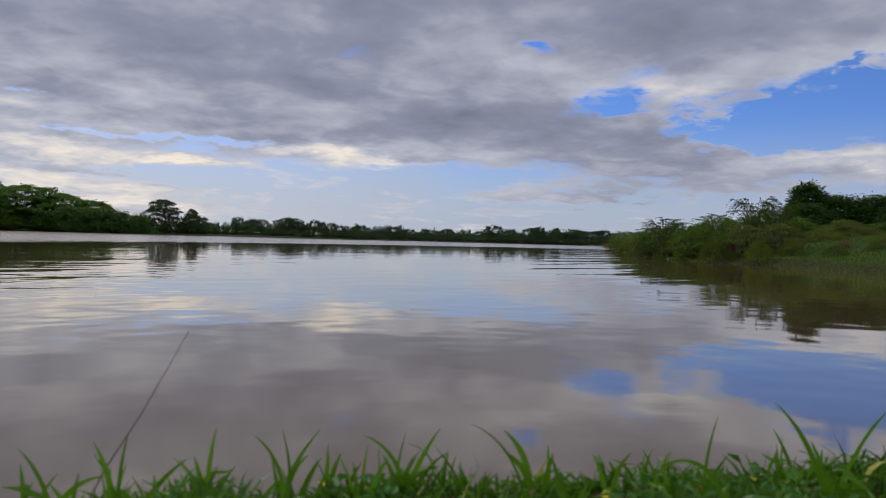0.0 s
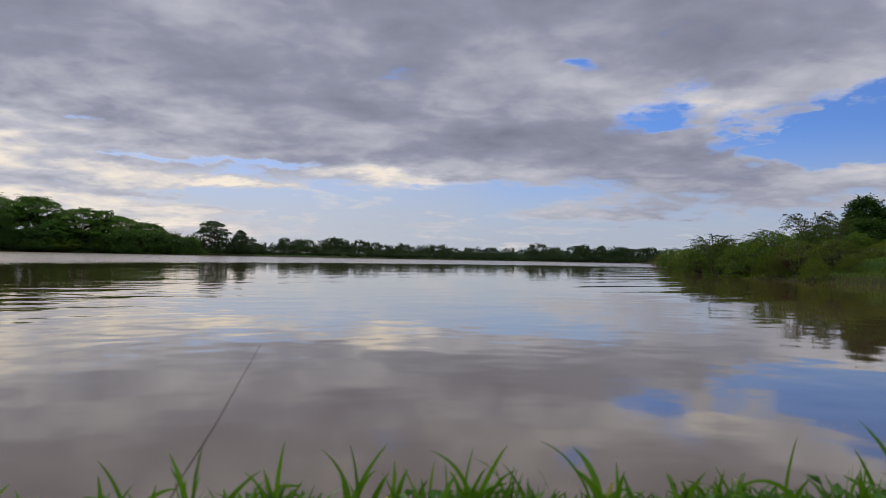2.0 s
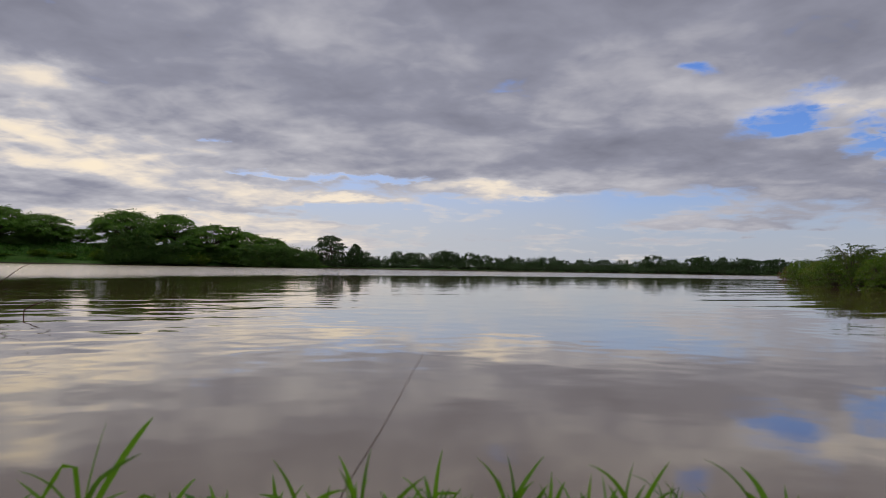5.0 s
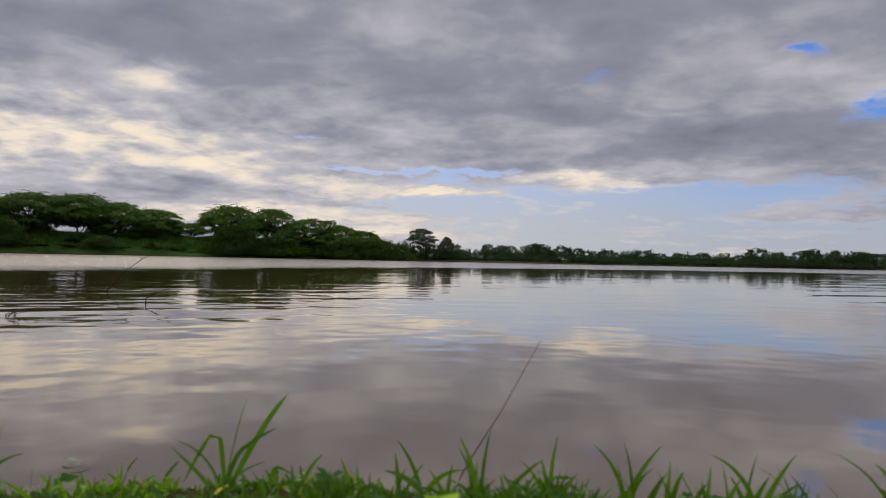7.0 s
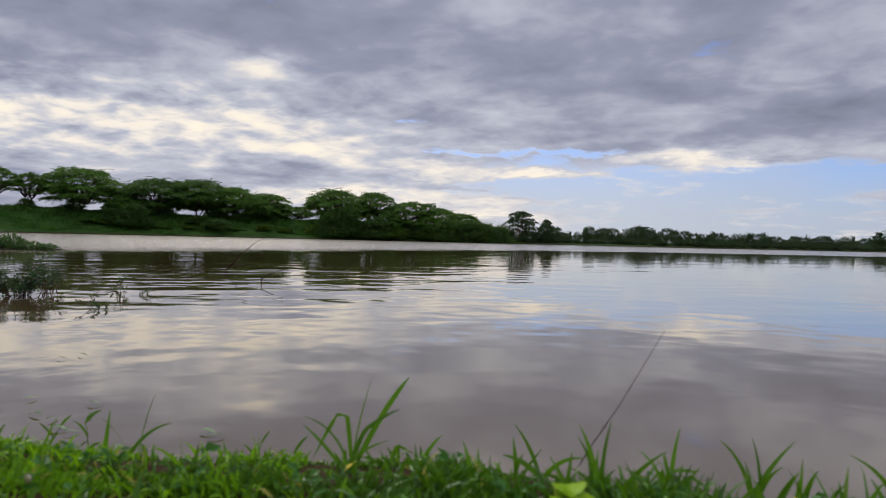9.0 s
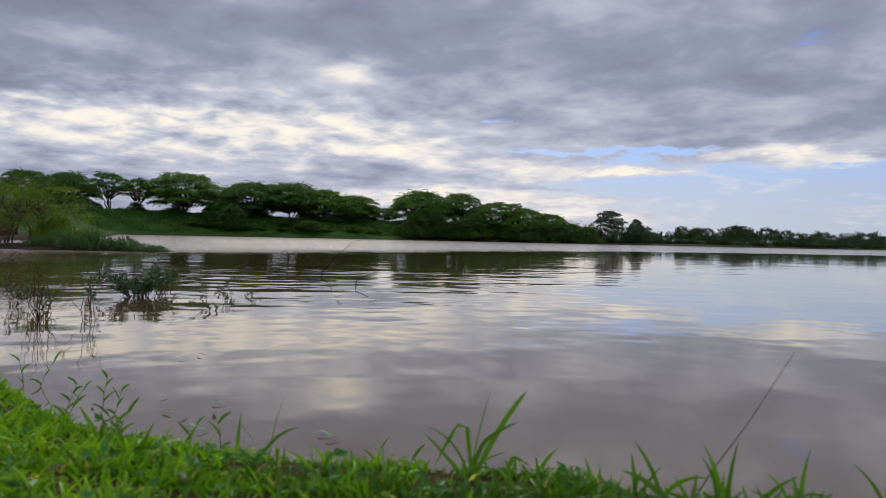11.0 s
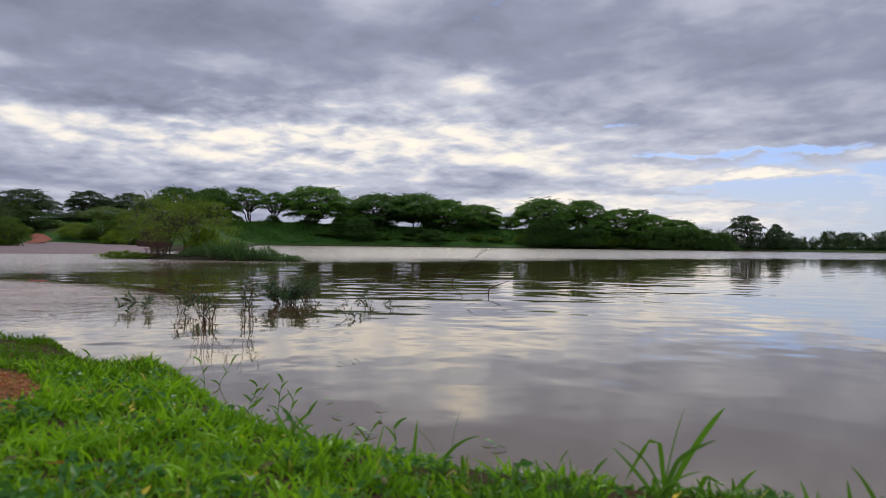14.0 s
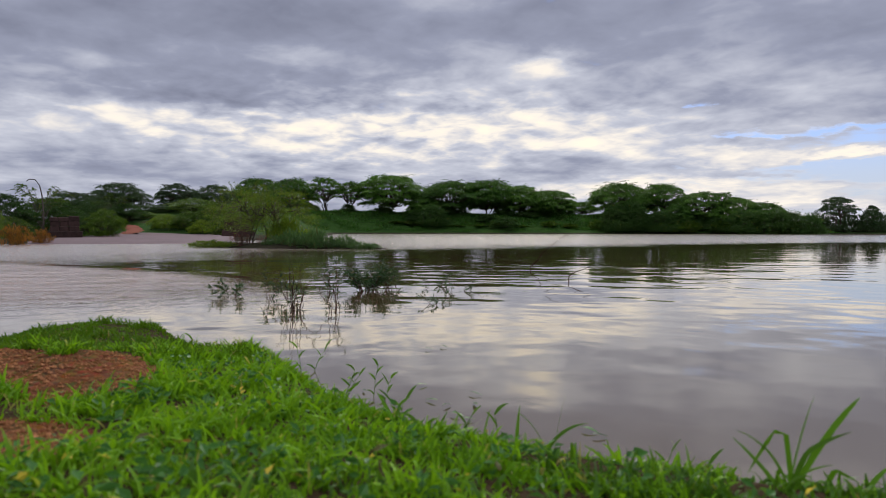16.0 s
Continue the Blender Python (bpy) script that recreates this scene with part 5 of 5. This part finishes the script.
tuft(-0.37, 0.78, [(35, 0.140, 0.0068, 24, 20, 0, 9), (212, 0.145, 0.0058, 4, 16, 140, 5), (212, 0.10, 0.0036, 12, 95), (30, 0.112, 0.0060, 14, 44, 22, 4), (205, 0.085, 0.0050, 38, 18), (330, 0.07, 0.0050, 30, 76),
                   (20, 0.125, 0.0022, 8, 14), (40, 0.075, 0.0055, 40, 60)], "tall tuft of broad green grass blades at the water's edge", 1)
tuft(0.677, 0.94, [(180, 0.142, 0.0068, 14, 50), (0, 0.128, 0.0095, 18, 34, 0, 8), (0, 0.050, 0.0045, 10, 190), (0, 0.090, 0.0056, 30, 110), (180, 0.085, 0.0060, 8, 30), (30, 0.06, 0.0072, 30, 76)],
     "tall forked tuft of green grass beside the pond", 2)
tuft(0.539, 0.94, [(180, 0.150, 0.0055, -4, 215), (0, 0.108, 0.0058, 2, 22), (200, 0.05, 0.0056, 20, 56), (350, 0.05, 0.0064, 30, 76)], "grass tuft with one blade arched over", 3)
tuft(0.348, 0.94, [(180, 0.096, 0.0104, 0, 76), (185, 0.120, 0.0032, 10, 90), (175, 0.078, 0.0096, 10, 76), (0, 0.062, 0.0088, 5, 21), (0, 0.058, 0.0072, 25, 76)], "bent green grass tuft at the water's edge", 4)
tuft(0.437, 0.94, [(180, 0.066, 0.0076, 10, 26), (0, 0.068, 0.0084, 0, 66), (90, 0.05, 0.0064, 5, 36)], "low grass tuft spread over the edge", 10)
tuft(-0.075, 0.86, [(0, 0.100, 0.0064, 0, 22), (0, 0.092, 0.0068, 28, 38), (175, 0.078, 0.0068, 15, 36), (180, 0.092, 0.0068, 4, 41), (190, 0.06, 0.0072, 25, 71)], "green grass tuft beside a dry stalk", 5)
tuft(-0.023, 0.94, [(0, 0.096, 0.0064, 0, 20), (180, 0.075, 0.0048, 5, 86)], "single upright grass blade at the water's edge", 11)
tuft(0.066, 0.94, [(180, 0.090, 0.0068, 5, 76), (180, 0.090, 0.0044, 0, 26), (0, 0.102, 0.0068, 22, 24), (0, 0.07, 0.0072, 5, 66)], "slim grass tuft at the water's edge", 12)
tuft(0.192, 0.94, [(180, 0.102, 0.0072, 0, 110), (0, 0.096, 0.0072, 20, 20), (0, 0.084, 0.0036, 0, 26), (350, 0.072, 0.0080, 30, 66), (180, 0.06, 0.0072, 10, 36)], "spreading grass tuft at the water's edge", 13)
tuft(-0.16, 0.88, [(180, 0.082, 0.0068, 15, 46), (0, 0.071, 0.0064, 30, 86), (200, 0.064, 0.0072, 40, 66)], "short grass tuft on the bank", 14)
tuft(-0.67, 0.70, [(100, 0.105, 0.0072, 8, 41), (20, 0.10, 0.0064, 25, 76), (180, 0.10, 0.0064, 30, 76)], "upright grass tuft on the bank", 6)
tuft(-0.76, 0.73, [(100, 0.105, 0.0085, 3, 12), (40, 0.07, 0.006, 30, 60)], "single broad grass blade at the shallow edge", 9, 0.0)


def edge_tufts(n, seed, x0, x1, size):
    """Loose tufts of broad blades all along the edge of the bank, many of them bent over."""
    rng = np.random.default_rng(seed)
    made = 0
    while made < n:
        x, y = rng.uniform(x0, x1), rng.uniform(0.55, 1.06)
        d = float(inland(np.array([x]), np.array([y]))[0])
        if not 0.01 < d < 0.20:
            continue
        made += 1
        rows = []
        for i in range(rng.integers(2, 6)):
            bent = rng.uniform() < 0.35
            rows.append((rng.choice([0, 180]) + rng.normal() * 40, size * rng.uniform(0.035, 0.070), rng.uniform(0.0045, 0.0080), rng.uniform(0, 28), rng.uniform(0, 40), rng.uniform(60, 120) if bent else 0.0, 4.0 if bent else 3.0))
        tuft(x, y, rows, "small tuft of broad green grass blades on the bank's edge", seed * 100 + made)


edge_tufts(30, 5, -0.95, 0.85, 0.95)
edge_tufts(20, 6, -0.20, 0.78, 1.05)


def fallen_leaf(x, y, size, turn):
    root = tagged(new("fallen_leaf"), "small orange dead leaf lying in the grass", "leaf", "dead leaves in the grass")
    b = Build()
    ovate(b, size, 0.22)
    part("blade", b.mesh("blade", M_RUST, True), root)
    root.location, root.rotation_euler = (x, y, seat(x, y) + 0.022), (radians(20), radians(-25), radians(turn))


def leafy_shoot(x, y, out, tall, leaves, label, seed, z=0.0):
    """A shoot of creeping grass: a thin jointed stem with blades set alternately on it."""
    rng = np.random.default_rng(seed)
    root = thing("grass_shoot", label, "grass", "grass shoots at the water's edge")
    root.location = (x, y, z)
    way = np.array([0.755, 0.656])
    t = np.linspace(0, 1, 7)
    side = out * t ** 1.6
    p = np.stack([way[0] * side + rng.normal(size=7) * 0.001, way[1] * side + rng.normal(size=7) * 0.001, -0.02 + (tall + 0.02) * t], 1)
    b = Build()
    b.tube(p, np.linspace(0.0011, 0.0005, 7), 5)
    part("stem", b.mesh("stem", M_SHORE_SHADED, True), root)
    for i in range(leaves):
        u = 0.30 + 0.68 * i / max(1, leaves - 1)
        at = np.array([[np.interp(u, t, p[:, c]) for c in range(3)]])
        turn = math.atan2(way[1], way[0]) + (0 if i % 2 else np.pi) + rng.uniform(-0.5, 0.5)
        b = Build()
        b.blades(at, np.array([rng.uniform(0.022, 0.038)]), np.array([rng.uniform(0.0045, 0.0062)]), np.array([turn]), np.array([radians(rng.uniform(18, 42))]),
                 np.array([radians(rng.uniform(10, 60))]), 5, np.array([rng.choice([-1, 1]) * rng.uniform(0.9, 1.4)]))
        part("blade", b.mesh("blade", M_SHORE_SHADED, True), root)


leafy_shoot(-1.27, 0.71, 0.026, 0.076, 5, "leafy grass shoot leaning out over the water", 41)
leafy_shoot(-1.30, 0.73, 0.034, 0.058, 4, "leafy grass shoot leaning out over the water", 42)
leafy_shoot(-1.28, 0.79, 0.012, 0.074, 5, "upright leafy grass shoot in the shallow edge", 43)
leafy_shoot(-1.25, 0.80, 0.016, 0.050, 4, "short leafy grass shoot in the shallow edge", 44)
leafy_shoot(-1.63, 0.82, 0.036, 0.060, 4, "slanting leafy grass shoot in the shallow edge", 45)
leafy_shoot(-1.66, 0.80, -0.010, 0.060, 3, "short leafy grass shoot in the shallow edge", 46)
leafy_shoot(-1.00, 0.70, -0.040, 0.060, 5, "leafy grass shoot leaning along the bank", 47)
leafy_shoot(-1.04, 0.69, 0.020, 0.060, 4, "leafy grass shoot on the wet edge", 48)
leafy_shoot(-0.82, 0.75, -0.010, 0.070, 4, "leafy grass shoot on the wet edge", 49)
leafy_shoot(-0.90, 0.72, 0.030, 0.060, 4, "leafy grass shoot on the wet edge", 50)
leafy_shoot(-0.55, 0.80, 0.015, 0.070, 4, "leafy grass shoot on the wet edge", 51)
leafy_shoot(-0.48, 0.84, -0.020, 0.060, 4, "leafy grass shoot on the wet edge", 52)
leafy_shoot(-2.02, 0.62, 0.010, 0.050, 3, "small grass shoot standing in the inlet", 53)
leafy_shoot(-1.90, 0.70, -0.010, 0.045, 3, "small grass shoot standing in the inlet", 54)

root = thing("dry_stalk", "thin dry brown grass stalk leaning over the water", "stalk")
root.location = (-0.13, 0.87, seat(-0.13, 0.87) - 0.01)
b = Build()
rng = np.random.default_rng(3)
b.tube([(0, 0, 0), (0.03, 0.0, 0.06), (0.063, 0.005, 0.115), (0.108, 0.01, 0.201)], [0.0010, 0.0008, 0.0006, 0.0003], 5)
part("stem", b.mesh("stem", M_REED, True), root)


# ---- weeds standing in the water ----
def water_weed(x, y, shoots, label, seed, tall=0.2, reach=0.12, leafy=14, leaf=0.035, upright=0.5):
    """Weed with dark stems out of the water and narrow leaves."""
    rng = np.random.default_rng(seed)
    root = thing("water_weed", label, "weed", "weeds standing in the water")
    root.location = (x, y, 0)
    single = shoots <= 12
    s, f = Build(), Build()
    for i in range(shoots):
        if single:
            s, f = Build(), Build()
        a = rng.uniform(0, 2 * np.pi)
        foot = np.array([math.cos(a), math.sin(a), 0]) * reach * rng.uniform(0, 0.35) + [0, 0, -0.04]
        tip = np.array([math.cos(a) * reach * rng.uniform(0.4, 1.3), math.sin(a) * reach * rng.uniform(0.4, 1.3), tall * rng.uniform(0.45, 1.1)])
        p = bend(foot, tip, upright * 0.3, rng, 6, 0.04)
        s.tube(p, np.linspace(0.0018, 0.0007, 6), 4)
        n = int(leafy * rng.uniform(0.5, 1.5)) + 1
        t = rng.uniform(1.5, 5, n)
        k = np.clip(t.astype(int), 0, 4)
        pos = p[k] + (p[k + 1] - p[k]) * (t - k)[:, None]
        ax = rng.normal(size=(n, 3)) * [1, 1, 0.6] + [0, 0, 0.25]
        f.leaves(pos, ax, leaf * rng.uniform(0.6, 1.3, n), leaf * 0.24, rng)
        if single:
            stem = part("stem", s.mesh("stem", M_STALK, True), root)
            part("foliage", f.mesh("foliage", M_WEED), stem)
    if not single:
        part("branchwork", s.mesh("branchwork", M_STALK, True), root)
        part("foliage", f.mesh("foliage", M_WEED), root)


water_weed(-2.93, 1.39, 12, "bundle of bare dark weed stems rising from the water", 1, 0.27, 0.09, 2, 0.022)
water_weed(-2.78, 1.50, 7, "slim bare weed stems rising from the water", 2, 0.22, 0.08, 3, 0.025)
water_weed(-3.50, 1.50, 7, "leafy weed standing in shallow water", 3, 0.15, 0.09, 14, 0.040)
water_weed(-3.30, 1.52, 6, "small dark weed standing in shallow water", 12, 0.10, 0.08, 12, 0.040)
water_weed(-3.75, 1.40, 6, "small leafy weed standing in shallow water", 4, 0.08, 0.12, 14, 0.046)
water_weed(-3.75, 2.02, 6, "leafy weed standing in shallow water", 5, 0.17, 0.07, 16, 0.038)
water_weed(-3.62, 2.20, 46, "dense mound of leafy weed in the water", 6, 0.125, 0.14, 22, 0.034)
water_weed(-3.78, 2.46, 22, "taller leafy weed beside the mound", 7, 0.19, 0.09, 20, 0.032)
water_weed(-3.62, 2.72, 6, "trailing leafy weed in the water", 8, 0.07, 0.16, 10, 0.036)
water_weed(-3.30, 2.62, 6, "trailing weed tips at the water's surface", 9, 0.06, 0.20, 10, 0.03)
water_weed(-2.75, 2.10, 4, "drifting weed tip at the water's surface", 14, 0.03, 0.10, 10, 0.03)


def twig(pts, label):
    root = thing("twig", label, "twig", "twigs in the water")
    root.location = (pts[0][0], pts[0][1], 0)
    b = Build()
    p = np.array(pts) - [pts[0][0], pts[0][1], 0]
    b.tube(p, np.linspace(0.0055, 0.002, len(p)), 5)
    part("stick", b.mesh("stick", M_STALK, True), root)


twig([(-4.62, 4.60, -0.05), (-4.61, 4.60, 0.03), (-4.55, 4.64, 0.10), (-4.52, 4.66, 0.16), (-4.43, 4.70, 0.24), (-4.37, 4.74, 0.30), (-4.30, 4.78, 0.34)], "bare crooked twig sticking out of the pond")
twig([(-3.40, 3.80, -0.05), (-3.41, 3.80, 0.00), (-3.43, 3.82, 0.035), (-3.38, 3.84, 0.07), (-3.34, 3.86, 0.085), (-3.29, 3.90, 0.11)], "short bare twig sticking out of the pond")


def ovate(b, size, wide=0.13, cup=0.2, wave=0.05):
    """An oval leaf along x with a folded rib."""
    t = np.linspace(0, 1, 7)
    w = np.sin(np.pi * t ** 0.8) * wide * size
    up = 0.003 + wave * size * np.sin(t * 5)
    l, r = np.stack([t * size, w, up + cup * w], 1), np.stack([t * size, -w, up + cup * w], 1)
    c = np.stack([t * size, w * 0, up], 1)
    tri = []
    for i in range(6):
        for o in (0, 7):
            tri += [(i + o, i + 1 + o, i + 8 + o), (i + o, i + 8 + o, i + 7 + o)]
    b.add(np.concatenate([l, c, r]), tri)


for x, y, size, turn in ((0.33, 0.88, 0.016, 20), (0.52, 0.89, 0.015, 200), (0.06, 0.84, 0.014, 110), (-0.68, 0.42, 0.022, 60), (-0.78, 0.24, 0.026, 300), (-0.82, 0.19, 0.024, 40), (-0.55, 0.50, 0.018, 150), (-0.62, 0.30, 0.016, 250)):
    fallen_leaf(x, y, size, turn)


def floating_leaf(x, y, size, turn, mat, label):
    root = tagged(new("floating_leaf"), label, "leaf", "bits floating on the water")
    b = Build()
    ovate(b, size)
    part("blade", b.mesh("blade", mat, True), root)
    root.location, root.rotation_euler = (x, y, 0.002), (0, 0, radians(turn))


rng = np.random.default_rng(23)
for x, y, s, t, m in ((-1.31, 0.93, 0.03, 80, M_SHORE_SHADED), (-1.71, 1.24, 0.035, 30, M_WEED), (-1.72, 1.31, 0.04, 10, M_WEED), (-1.18, 0.98, 0.04, 20, M_WEED), (-1.08, 0.92, 0.035, 150, M_WEED),
                      (-1.16, 0.88, 0.035, 200, M_HERB), (-1.07, 0.84, 0.04, 15, M_HERB), (-1.12, 0.86, 0.03, 100, M_WEED), (-0.84, 0.97, 0.04, 10, M_HERB), (-0.80, 0.95, 0.035, 40, M_WEED), (-1.02, 0.83, 0.03, 60, M_HERB)):
    floating_leaf(x, y, s, t, m, "small leaf floating on the muddy water")
for i in range(12):
    x = rng.uniform(-1.5, -0.45)
    y = np.interp(x, SHORE[7:16, 0][::-1], SHORE[7:16, 1][::-1]) + rng.uniform(0.04, 0.16)
    floating_leaf(x, y, rng.uniform(0.012, 0.03), rng.uniform(0, 360), (M_WEED, M_HERB, M_TURF)[i % 3], "scrap of leaf floating near the grassy edge")


root = thing("broad_weed", "small weed with pale lime green leaves in the grass", "weed")
root.location = (-0.05, 0.64, seat(-0.05, 0.64))
b = Build()
b.tube([(0, 0, -0.01), (0.004, 0, 0.03), (0.002, 0.003, 0.055)], [0.002, 0.0016, 0.001], 5)
part("stem", b.mesh("stem", M_GRASS, True), root)
for hd, ln, tilt in ((10, 0.027, -5), (130, 0.026, -15), (250, 0.027, 10), (190, 0.022, -40), (60, 0.024, -35), (310, 0.024, 15)):
    b = Build()
    ovate(b, ln, 0.36, 0.15, 0.08)
    leaf = part("leaf", b.mesh("leaf", M_LIME, True), root)
    leaf.location, leaf.rotation_euler = (0.002, 0.003, 0.052), (0, radians(tilt), radians(hd))
